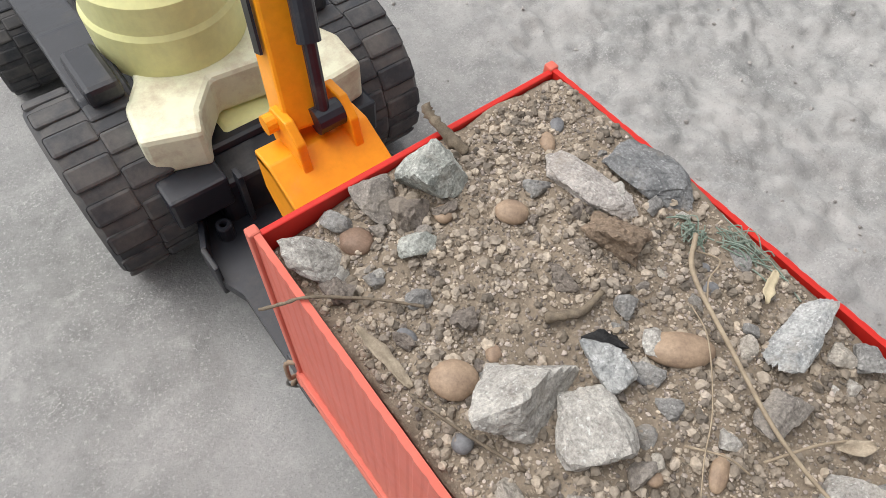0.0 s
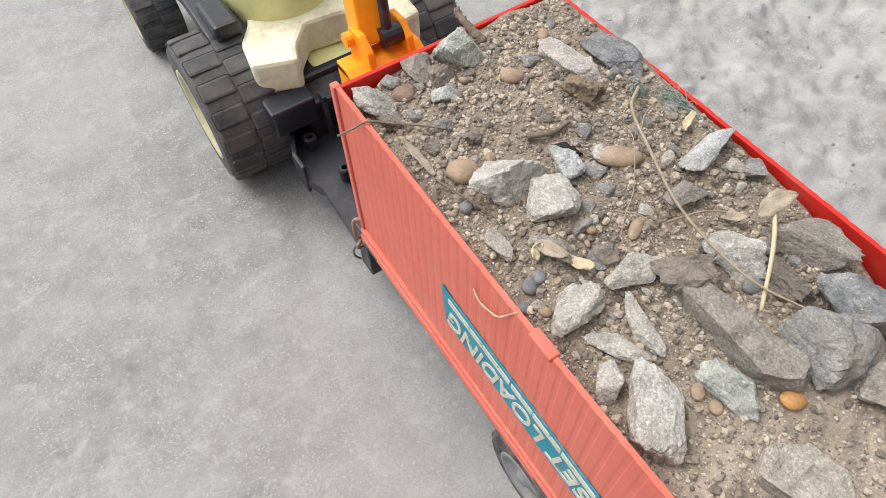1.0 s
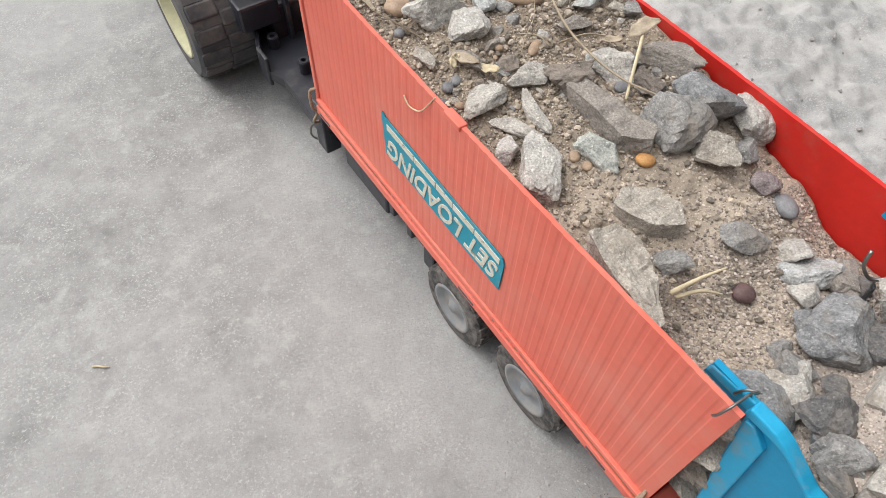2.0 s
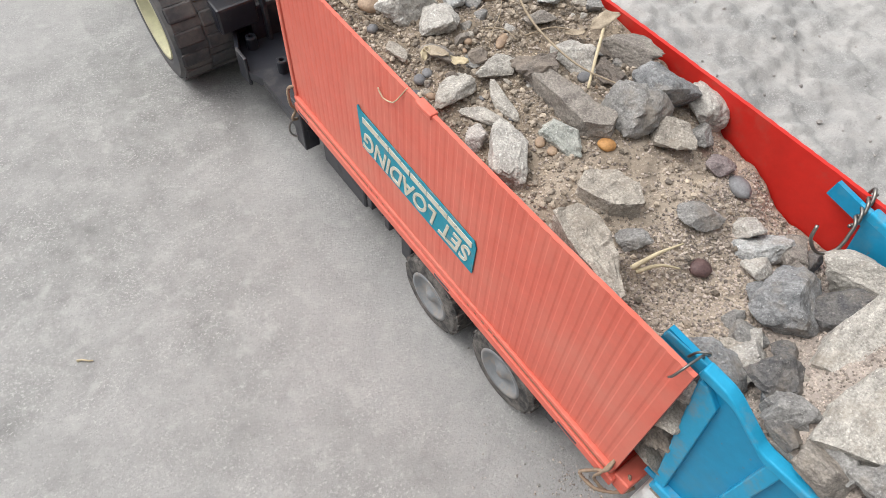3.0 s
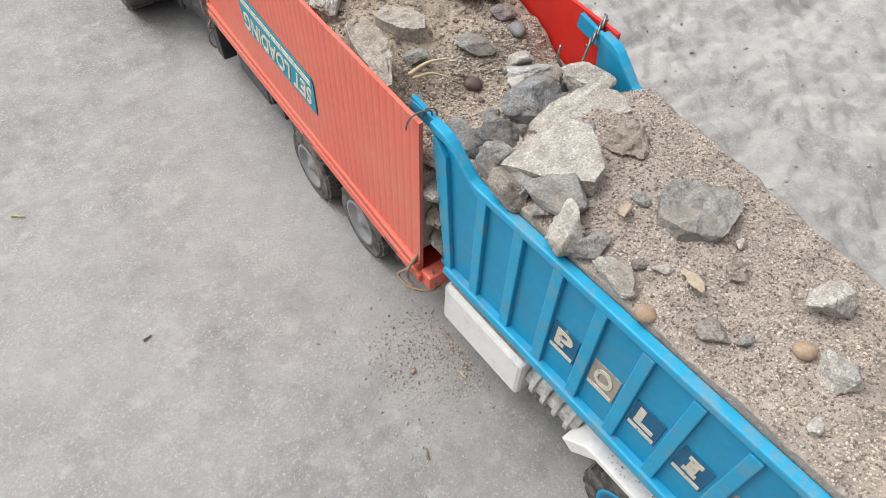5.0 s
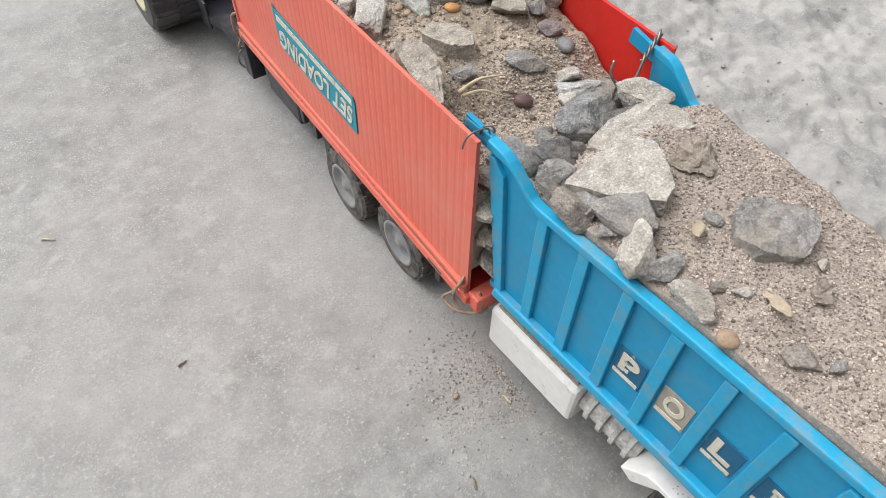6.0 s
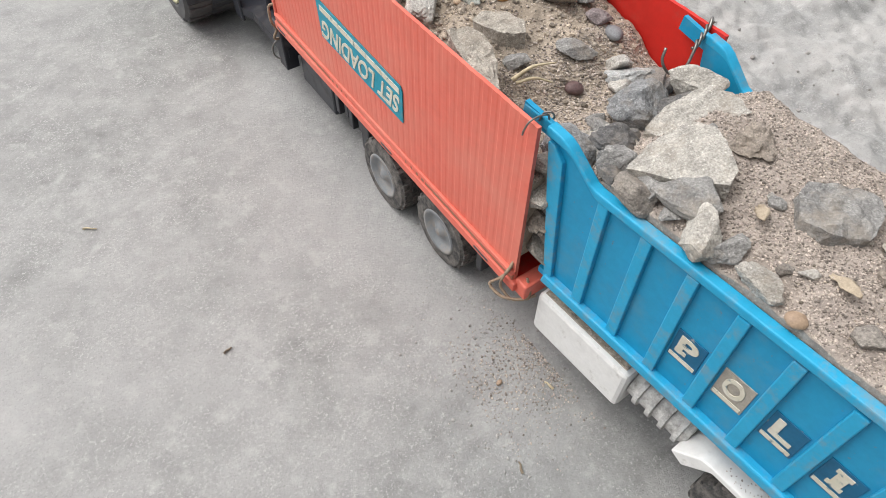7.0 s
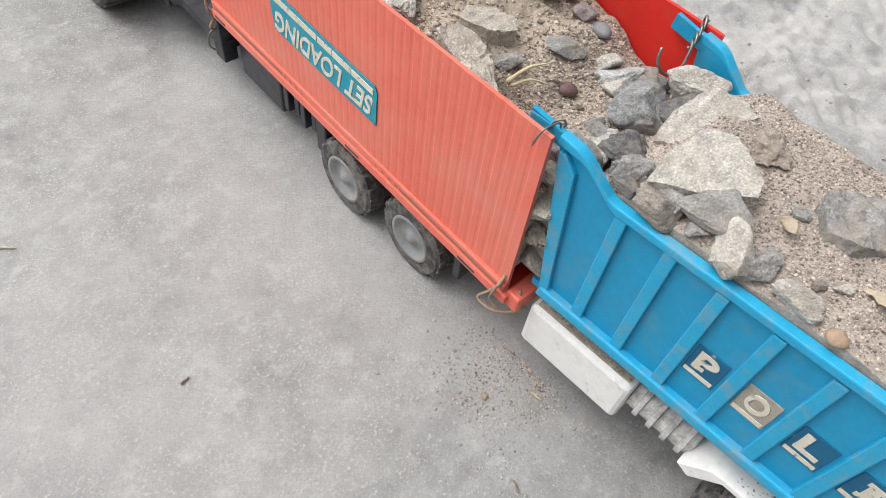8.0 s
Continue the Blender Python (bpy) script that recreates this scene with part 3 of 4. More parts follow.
part("drop_leg", boxed(0.000, 0.012, 0.308, 0.322, 0.024, 0.068, bevel=0.001), M_BLACK, bracket)

# ---------------------------------------------------------------- blue dump truck
truck = thing("toy_dump_truck", "sky blue plastic toy dump truck bed full of sand", "toy truck")
BX0, BX1, BEND = 0.0095, 0.1170, -0.262
TAPER = math.radians(8)


def bed_far(y):
    """The far side of the bed, which narrows towards the cab."""
    return BX1 - max(0.0, -0.0135 - y) * math.tan(TAPER)


def bed_x(u, y):
    """Across the inside of the bed, u from 0 to 1."""
    return BX0 + 0.003 + u * (bed_far(y) - BX0 - 0.0040)


for x_, s_ in ((BX0, -1), (BX1, 1)):
    def span(a, b):
        return sorted((x_ + s_ * a, x_ + s_ * b))
    a_, b_ = span(-0.0025, 0.0)
    outline = [(-0.0135, 0.088), (BEND, 0.091), (BEND, 0.176), (-0.031, 0.1715), (-0.012, 0.1845), (0.018, 0.1875), (0.019, 0.1795), (0.0, 0.1780)]
    side = part("side_panel", prism(bmesh.new(), outline, "x", a_, b_), M_BLUE, truck)
    a_, b_ = span(-0.0026, 0.0030)
    rim = [(0.0005, 0.1868), (-0.0100, 0.1857), (-0.0145, 0.1838), (-0.0290, 0.1732), (-0.0330, 0.1722), (BEND, 0.1765), (BEND, 0.1718), (-0.0345, 0.1675), (-0.0315, 0.1685), (-0.0160, 0.1795), (-0.0120, 0.1808), (0.0010, 0.1816)]
    part("top_rim", prism(bmesh.new(), rim, "x", a_, b_, 0.0009), M_BLUE_RIB, side)
    a_, b_ = span(-0.0024, 0.0004)
    rim = [(0.0000, 0.1864), (0.0180, 0.1862), (0.0190, 0.1815), (0.0000, 0.1800)]
    part("tip_rim", prism(bmesh.new(), rim, "x", a_, b_, 0.0008), M_BLUE_RIB, side)
    a_, b_ = span(-0.0020, 0.0045)
    rim = [(-0.0135, 0.0865), (BEND, 0.0895), (BEND, 0.0965), (-0.0150, 0.0935)]
    part("bottom_rim", prism(bmesh.new(), rim, "x", a_, b_, 0.0012), M_BLUE_RIB, side)
    a_, b_ = span(-0.0005, 0.0026)
    rim = [(-0.0140, 0.090), (-0.0195, 0.090), (-0.0115, 0.1720), (-0.0045, 0.1790), (-0.0010, 0.1785)]
    part("rib", prism(bmesh.new(), rim, "x", a_, b_, 0.0006), M_BLUE_RIB, side)
    for k in range(9):
        y_ = -0.0375 - 0.0243 * k
        rim = [(y_ - 0.0032, 0.092), (y_ + 0.0032, 0.092), (y_ + 0.0030, 0.168), (y_ - 0.0030, 0.168)]
        part("rib", prism(bmesh.new(), rim, "x", a_, b_, 0.0006), M_BLUE_RIB, side)
    if s_ > 0:
        side.matrix_basis = Matrix.Translation((BX1, -0.0135, 0)) @ Matrix.Rotation(-TAPER, 4, "Z") @ Matrix.Translation((-BX1, 0.0135, 0))
part("bed_floor", prism(bmesh.new(), [(BX0, -0.008), (BX0, BEND), (bed_far(BEND), BEND), (BX1, -0.0135), (BX1, -0.008)], "z", 0.086, 0.0905), M_BLUE, truck)
part("front_panel", boxed(BX0, bed_far(BEND), BEND - 0.003, BEND, 0.088, 0.186, bevel=0.0006), M_BLUE, truck)

out_face = Matrix(((0, 0, -1, 0.0), (-1, 0, 0, 0.0), (0, 1, 0, 0.0), (0, 0, 0, 1)))
for k, ch in enumerate("POLIC"):
    y_ = -0.0980 - 0.0243 * k
    z_ = 0.1235 + 0.0006 * k
    patch = part("sticker", boxed(BX0 - 0.0006, BX0 + 0.0002, y_ - 0.0078, y_ + 0.0076, z_ - 0.0100, z_ + 0.0106, bevel=0.0002),
                 M_WORN if ch in "OC" else M_NAVY, truck, "worn square letter sticker")
    lt = lettering(ch, 0.0125, 0.0045 if ch == "I" else 0.0100, 0.00025)
    if ch == "I":
        for dz in (-0.005, 0.005):
            box(lt, -0.0034, 0.0034, dz - 0.0013, dz + 0.0013, -0.0002, 0.0002)
    if ch in "PL":
        box(lt, -0.0052, 0.0005 if ch == "P" else 0.005, -0.0058, -0.0036, -0.0002, 0.0002)
    bmesh.ops.transform(lt, matrix=Matrix.Translation((BX0 - 0.0008, y_, z_ + 0.0022)) @ out_face, verts=lt.verts)
    part("letter", lt, M_PRINT, patch)
    part("underline", boxed(BX0 - 0.0010, BX0 - 0.0004, y_ - 0.0068, y_ + 0.0070, z_ - 0.0088, z_ - 0.0064), M_PRINT, patch)

part("chassis", boxed(0.039, 0.080, -0.270, -0.012, 0.040, 0.0855, bevel=0.002), M_BLACK, truck, "black plastic chassis")
tank = part("fuel_tank", boxed(0.0078, 0.036, -0.0805, -0.0125, 0.0360, 0.0710, bevel=0.0030), M_WHITE, truck, "white plastic fuel tank")
for p_ in tank.data.polygons:
    p_.use_smooth = False
part("tank_dirt", boxed(0.0110, 0.0345, -0.0770, -0.0155, 0.0708, 0.0716, bevel=0.0003), M_SOIL, tank, "brown dirt lying on the tank")
part("tank_strap", boxed(0.016, 0.038, -0.046, -0.040, 0.0710, 0.0735, bevel=0.0005), M_GREY_TANK, truck)
part("tank_strap", boxed(0.020, 0.038, -0.066, -0.056, 0.0710, 0.0755, bevel=0.0008), M_GREY_TANK, truck)
prof = [(0.0, -0.081)]
y_ = -0.081
for k in range(4):
    prof += [(0.0105, y_), (0.0105, y_ - 0.0048), (0.0128, y_ - 0.0052), (0.0128, y_ - 0.0080), (0.0105, y_ - 0.0084)]
    y_ -= 0.0088
prof += [(0.0100, y_ - 0.001), (0.0085, y_ - 0.003), (0.0, y_ - 0.003)]
part("air_tank", lathe(prof, "y", (0.0225, 0, 0.0560), 32), M_GREY_TANK, truck, "grime-streaked white ribbed air tank")
fender = prism(bmesh.new(), [(-0.117, 0.054), (-0.125, 0.0500), (-0.138, 0.0660), (-0.262, 0.0680), (-0.262, 0.0715), (-0.136, 0.0705), (-0.130, 0.0690)], "x", 0.0050, 0.036, 0.0008)
part("fender", fender, M_WHITE, truck, "white plastic fender with sand on top")
M_HUB = material("blue plastic rim", (0.012, 0.27, 0.50), (0.010, 0.22, 0.42), 0.01, 0.45, 0.05, 0.002, dust=(0.20, 0.24, 0.25), dust_part=0.3, dust_size=0.01)
for y_ in (-0.1645, -0.2300):
    knobbly_wheel(truck, 0.0095, y_, 0.030, 0.030, 0.022, -1, M_HUB)
    knobbly_wheel(truck, 0.0950, y_, 0.030, 0.030, 0.022, 1, M_HUB)
    part("axle", tube([(0.02, y_, 0.030), (0.09, y_, 0.030)], 0.004), M_BLACK, truck)
knobbly_wheel(truck, 0.1030, -0.050, 0.030, 0.030, 0.022, 1, M_HUB)

TRUCK_TURN = Matrix.Translation((0.0095, -0.0135, 0)) @ pose(0, 0, 0, 0, 0, 3.5) @ Matrix.Translation((-0.0095, 0.0135, 0))
truck.matrix_world = TRUCK_TURN

# ---------------------------------------------------------------- toy tractor with digging arm
tractor = thing("toy_tractor", "black and pale yellow plastic toy excavator tractor with an orange bucket", "toy tractor")


def big_wheel(x_out, y, radius, width, sign, lugs=17):
    w, r, s = width, radius, sign
    prof = [(r * 0.62, 0.0), (r * 0.70, s * w * 0.03), (r * 0.90, s * w * 0.02), (r * 0.965, -s * w * 0.05), (r * 0.98, -s * w * 0.2), (r * 0.98, -s * w * 0.8),
            (r * 0.965, -s * w * 0.95), (r * 0.88, -s * w), (r * 0.5, -s * w), (r * 0.5, -s * w * 0.3), (r * 0.62, 0.0)]
    tyre = part("tyre", lathe(prof, "x", (x_out, y, r), 60), M_TYRE_BIG, tractor)
    for lane in (0, 1):
        u0, u1 = (0.02, 0.50) if lane == 0 else (0.50, 0.98)
        xs = sorted((-s * w * u0, -s * w * u1))
        first = None
        for i in range(lugs):
            turn = Matrix.Translation((x_out, y, r)) @ pose(0, 0, 0, 360.0 * (i + 0.5 * lane) / lugs, 0, 0)
            if first is None:
                first = part("tread_lug", boxed(xs[0], xs[1], r * 0.950, r * 0.998, -r * 0.120, r * 0.120, bevel=r * 0.035), M_TYRE_BIG, tyre)
                lug = first
            else:
                lug = new("tread_lug", first.data)
                lug.parent = tyre
            lug.matrix_basis = turn
    rim = [(0.0, -s * w * 0.12), (r * 0.2, -s * w * 0.10), (r * 0.25, -s * w * 0.25), (r * 0.5, -s * w * 0.28), (r * 0.58, s * w * 0.02), (r * 0.635, s * w * 0.03), (r * 0.635, -s * w * 0.4), (0.0, -s * w * 0.4)]
    part("rim", lathe(rim, "x", (x_out, y, r), 40), M_RIM_CREAM, tyre, smooth=True)


big_wheel(-0.041, 0.477, 0.053, 0.048, -1)
big_wheel(0.152, 0.473, 0.053, 0.048, 1)
big_wheel(-0.044, 0.648, 0.034, 0.036, -1, 18)
big_wheel(0.154, 0.644, 0.034, 0.036, 1, 18)
part("frame", boxed(0.016, 0.106, 0.440, 0.690, 0.028, 0.078, bevel=0.003), M_BLACK, tractor, "black plastic frame")
part("rear_block", boxed(0.018, 0.104, 0.418, 0.442, 0.036, 0.074, bevel=0.003), M_BLACK, tractor)
for k in range(4):
    x_ = 0.030 + 0.020 * k
    part("fin", boxed(x_ - 0.0015, x_ + 0.0015, 0.412, 0.420, 0.040, 0.082, bevel=0.0006), M_BLACK, tractor)
for s_ in (-1, 1):
    c = 0.055
    fx = sorted((c + s_ * 0.046, c + s_ * 0.072))
    fo = [(0.430, 0.066), (0.446, 0.090), (0.480, 0.108), (0.530, 0.112), (0.580, 0.098), (0.650, 0.080), (0.650, 0.070), (0.578, 0.086), (0.528, 0.102), (0.482, 0.098), (0.450, 0.080), (0.438, 0.062)]
    part("mudguard", prism(bmesh.new(), fo, "x", fx[0], fx[1], 0.0015), M_BLACK, tractor)
    bx = sorted((c + s_ * 0.050, c + s_ * 0.068))
    part("step", boxed(bx[0], bx[1], 0.470, 0.505, 0.106, 0.118, bevel=0.003), M_BLACK, tractor)
    bx = sorted((c + s_ * 0.030, c + s_ * 0.062))
    part("rear_light_box", boxed(bx[0], bx[1], 0.416, 0.436, 0.060, 0.082, bevel=0.002), M_BLACK, tractor)
deck = [(-0.002, 0.424), (0.029, 0.417), (0.033, 0.432), (0.046, 0.450), (0.076, 0.450), (0.089, 0.432), (0.093, 0.417), (0.124, 0.424), (0.123, 0.450), (0.112, 0.468), (0.106, 0.580), (0.016, 0.580), (0.010, 0.468), (-0.001, 0.450)]
deck = [(0.055 + 0.94 * (x - 0.061) + 0.11 * (y - 0.424), y + 0.0075 - 0.11 * (x - 0.061)) for x, y in deck]
part("deck", prism(bmesh.new(), deck, "z", 0.080, 0.106, 0.0030), M_CREAM, tractor, "cream plastic deck with two ears")
drum = [(0.0, 0.104), (0.040, 0.104), (0.0405, 0.128), (0.039, 0.1300), (0.0385, 0.1305), (0.0385, 0.146), (0.034, 0.150), (0.0, 0.150)]
part("turret", lathe(drum, "z", (0.046, 0.507, 0.0), 56), M_YELLOW, tractor, "pale yellow round turret", smooth=False)
part("pivot_block", boxed(0.038, 0.072, 0.446, 0.474, 0.062, 0.0790, bevel=0.003), M_YELLOW, tractor)

# digging arm
def plate_between(p, q, w0, w1, x0, x1, bevel=0.001):
    """A flat bar in an upright plane between two points (y, z), with its half-widths at both ends."""
    p, q = Vector(p), Vector(q)
    d = (q - p).normalized()
    nn = Vector((-d.y, d.x))
    return prism(bmesh.new(), [tuple(p + nn * w0), tuple(q + nn * w1), tuple(q - nn * w1), tuple(p - nn * w0)], "x", x0, x1, bevel)


def bar(name, p, q, wide0, wide1, deep, mat, parent, label="", bevel=0.0015):
    """A tapered bar between two points in space; wide along x, deep across it."""
    p, q = Vector(p), Vector(q)
    d = (q - p).normalized()
    u = (Vector((1, 0, 0)) - d * d.x).normalized()
    n_ = d.cross(u)
    bm = bmesh.new()
    rings = [[bm.verts.new(c + u * (sx * w_ / 2) + n_ * (sy * deep / 2)) for sx, sy in ((-1, -1), (1, -1), (1, 1), (-1, 1))] for c, w_ in ((p, wide0), (q, wide1))]
    bm.faces.new(rings[0][::-1])
    bm.faces.new(rings[1])
    for k in range(4):
        bm.faces.new((rings[0][k], rings[0][(k + 1) % 4], rings[1][(k + 1) % 4], rings[1][k]))
    bmesh.ops.recalc_face_normals(bm, faces=bm.faces)
    if bevel:
        bmesh.ops.bevel(bm, geom=bm.edges[:], offset=bevel, segments=2, affect="EDGES", profile=0.5)
    return part(name, bm, mat, parent, label)


ELBOW = (0.070, 0.434, 0.272)
arm = bar("dipper_arm", (0.051, 0.372, 0.144), ELBOW, 0.0185, 0.0150, 0.016, M_ORANGE, tractor, "orange plastic arm")
bar("arm_sticker", (0.0446, 0.3835, 0.176), (0.0520, 0.4065, 0.222), 0.0012, 0.0012, 0.0060, M_BLACK, arm, "dark worn sticker", 0.0)
bar("boom", ELBOW, (0.060, 0.520, 0.235), 0.018, 0.022, 0.022, M_ORANGE, tractor)
bar("boom_post", (0.060, 0.520, 0.240), (0.052, 0.510, 0.146), 0.022, 0.026, 0.024, M_ORANGE, tractor)
part("cylinder", tube([(0.0605, 0.372, 0.182), (0.0790, 0.420, 0.272)], (0.0048, 0.0048), 16), M_BLACK, tractor)
part("piston", tube([(0.0580, 0.364, 0.152), (0.0608, 0.373, 0.184)], 0.0030, 12), M_BLACK, tractor)
part("pin_boss", tube([(0.0535, 0.364, 0.150), (0.0655, 0.364, 0.150)], 0.0058, 14), M_BLACK, tractor)
bucket_out = [(0.392, 0.140), (0.380, 0.141), (0.352, 0.128), (0.338, 0.100), (0.340, 0.080), (0.343, 0.080), (0.343, 0.100), (0.356, 0.124), (0.380, 0.136), (0.392, 0.135)]
bucket = part("bucket", prism(bmesh.new(), bucket_out, "x", 0.035, 0.083, 0.0008), M_ORANGE, tractor, "orange plastic bucket")
for x_ in (0.036, 0.081):
    part("bucket_side", prism(bmesh.new(), [(0.392, 0.139), (0.380, 0.139), (0.354, 0.126), (0.340, 0.100), (0.341, 0.080), (0.350, 0.078), (0.372, 0.098), (0.390, 0.118)], "x", x_ - 0.001, x_ + 0.0015, 0.0005), M_ORANGE, bucket)
for x_ in (0.047, 0.072):
    part("lug", prism(bmesh.new(), [(0.370, 0.132), (0.374, 0.150), (0.382, 0.157), (0.394, 0.156), (0.400, 0.146), (0.396, 0.136)], "x", x_ - 0.0005, x_ + 0.0038, 0.0008), M_ORANGE, bucket)
part("pin", tube([(0.042, 0.392, 0.150), (0.068, 0.392, 0.150)], 0.0042, 14), M_ORANGE, bucket)
bucket.location = (-0.006, -0.018, 0.0)

# ---------------------------------------------------------------- the loads


def soil_sheet(name, x0, x1, y0, y1, mat, label, turn=Matrix(), across=None):
    s = 0.0016
    nx, ny = int((x1 - x0) / s), int((y1 - y0) / s)
    vs = [(x0 + (x1 - x0) * i / nx, y0 + (y1 - y0) * j / ny) for j in range(ny + 1) for i in range(nx + 1)]
    if across:
        vs = [(across((x - x0) / (x1 - x0), y), y) for x, y in vs]
    vs = [(turn @ Vector((x, y, 0)))[:2] for x, y in vs]
    vs = [(x, y, soil_rough(x, y)) for x, y in vs]
    fs = [(j * (nx + 1) + i, j * (nx + 1) + i + 1, (j + 1) * (nx + 1) + i + 1, (j + 1) * (nx + 1) + i) for j in range(ny) for i in range(nx)]
    ring = [i for i in range(nx + 1)] + [j * (nx + 1) + nx for j in range(1, ny + 1)] + [ny * (nx + 1) + i for i in range(nx - 1, -1, -1)] + [j * (nx + 1) for j in range(ny - 1, 0, -1)]
    base = len(vs)
    vs += [(vs[i][0], vs[i][1], 0.092) for i in ring]
    k = len(ring)
    fs += [(ring[a], base + a, base + (a + 1) % k, ring[(a + 1) % k]) for a in range(k)]
    fs.append(tuple(base + a for a in range(k - 1, -1, -1)))
    me = bpy.data.meshes.new(name)
    me.from_pydata(vs, [], fs)
    for p in me.polygons[: nx * ny]:
        p.use_smooth = True
    me.materials.append(mat)
    return tagged(new(name, me), label, "soil", kind="stuff")


soil_sheet("soil", 0.0026, TW - 0.0026, 0.002, TL - 0.0028, M_SOIL, "brown sandy earth filling the red trailer")
sand = soil_sheet("sand", BX0 + 0.003, BX1 - 0.003, BEND + 0.001, 0.001, M_SAND, "coarse pale brown sand heaped in the blue truck bed", TRUCK_TURN, bed_x)

rs = np.random.RandomState(3)
grains, gravel = [], []
for k in range(44000):
    y = rs.uniform(BEND + 0.004, 0.300) if k < 18000 else rs.uniform(BEND + 0.004, 0.06)
    x = rs.uniform(0.004, 0.118) if y > 0 else bed_x(rs.uniform(0.01, 0.99), y)
    s = (0.00038 + 0.0006 * rs.rand() ** 3) * (0.8 if y < 0 else 1.0)
    if y < 0:
        x, y = (TRUCK_TURN @ Vector((x, y, 0)))[:2]
    grains.append((x, y, soil_rough(x, y) + 0.3 * s, s))
scatter("sand_grain", grains, M_GRAIN, 1, "loose sand grains on the earth", "sand", 1)
for k in range(28000):
    truck_side = k >= 25000
    y = rs.uniform(BEND + 0.01, 0.005) if truck_side else rs.uniform(0.02, 0.300)
    x = bed_x(rs.uniform(0.02, 0.98), y) if truck_side else rs.uniform(0.0045, 0.1175)
    if truck_side:
        x, y = (TRUCK_TURN @ Vector((x, y, 0)))[:2]
    bare = noise.noise(Vector((x * 30, y * 30, 2)))
    if (0.02 < y < 0.10 or truck_side) and rs.rand() < 0.68:
        continue
    if bare < -0.1 and rs.rand() < 0.5:
        continue
    s = 0.00040 + (0.0005 if truck_side else 0.0015) * rs.rand() ** 7
    gravel.append((x, y, soil_rough(x, y) + 0.3 * s, s))
scatter("gravel", [g for g in gravel if g[3] < 0.0012], M_GRAVEL, 1, "fine brown and grey gravel on the earth", "gravel", 2)
scatter("gravel", [g for g in gravel if g[3] >= 0.0012], M_GRAVEL, 2, "small brown and grey pebbles on the earth", "gravel", 5)
crumbs = []
for k in range(1200):
    x, y = rs.uniform(0.21, 0.75), rs.uniform(-0.35, 0.9)
    s = 0.0005 + 0.0022 * rs.rand() ** 4
    if ground_height(x, y) != 0:
        crumbs.append((x, y, ground_height(x, y) + 0.3 * s, s))
for k in range(420):
    a = rs.rand() ** 1.6
    x, y = 0.012 - 0.075 * a + rs.normal(0, 0.01), rs.normal(-0.02, 0.035)
    s = 0.0004 + 0.0009 * rs.rand() ** 3
    crumbs.append((x, y, 0.3 * s, s))
scatter("concrete_crumb", crumbs, M_CRUMB, 1, "grey crumbs and spilled sand on the ground", "crumbs", 4)

spill = []
for k in range(1500):
    x, y = 0.016 - 0.055 * rs.rand() ** 1.7, rs.normal(-0.022, 0.022)
    s = 0.00035 + 0.0006 * rs.rand() ** 3
    spill.append((x, y, 0.3 * s, s))
for k in range(1300):
    if k < 800:
        p_ = TRUCK_TURN @ Vector((0.0110 + 0.023 * rs.rand() ** 0.6, rs.uniform(-0.077, -0.016), 0.0716))
    else:
        p_ = TRUCK_TURN @ Vector((rs.uniform(0.007, 0.035), rs.uniform(-0.258, -0.140), 0.0712))
    s = 0.00035 + 0.0005 * rs.rand() ** 3
    spill.append((p_.x, p_.y, p_.z + 0.3 * s, s))
scatter("spilled_sand", spill, M_GRAIN, 1, "brown sand spilled on the tank, fender and ground", "sand", 8)

STONES = [0]


def stone(look_, x, y, a, b, turn, lift=0.42, tall=0.80, z=None):
    """A stone half sunk in the load: kind, place, half length and half width, turn of its long axis."""
    STONES[0] += 1
    seed = 100 + STONES[0]
    rnd = random.Random(seed)
    level = 4 if max(a, b) > 0.0055 and look_ not in ROUND else 3
    v = stone_shape(seed, level, look_ in ROUGH, look_ in ROUND)
    lo, hi = v.min(0), v.max(0)
    a, b = (1.05 * a, 1.05 * b) if look_ in ROUND else (a * (1.2 if a < 0.014 else 1.12), b * (1.2 if a < 0.014 else 1.12))
    c = min(0.0115, (0.62 if look_ in ROUND else tall) * min(a, b) * rnd.uniform(0.9, 1.15))
    v = (v - (lo + hi) / 2) / ((hi - lo) / 2) * np.array((a, b, c))
    me = bpy.data.meshes.new("stone")
    me.from_pydata(v.tolist(), [], ICO[level][1])
    if look_ in ROUND:
        for p in me.polygons:
            p.use_smooth = True
    me.materials.append(M_STONE[look_])
    name = "clod" if look_.startswith("clod") else "pebble" if look_ in ROUND else "charred_scrap" if look_ == "black" else "stone"
    ob = new(name, me)
    ob.matrix_world = pose(x, y, z if z else soil(x, y) + c * lift, rnd.uniform(-9, 9), rnd.uniform(-9, 9), turn)
    where = "in the red trailer" if y > 0 else "in the blue truck bed"
    tagged(ob, STONE_WORDS[look_] + " half buried " + where, name.replace("_", " "), "stones of the load")


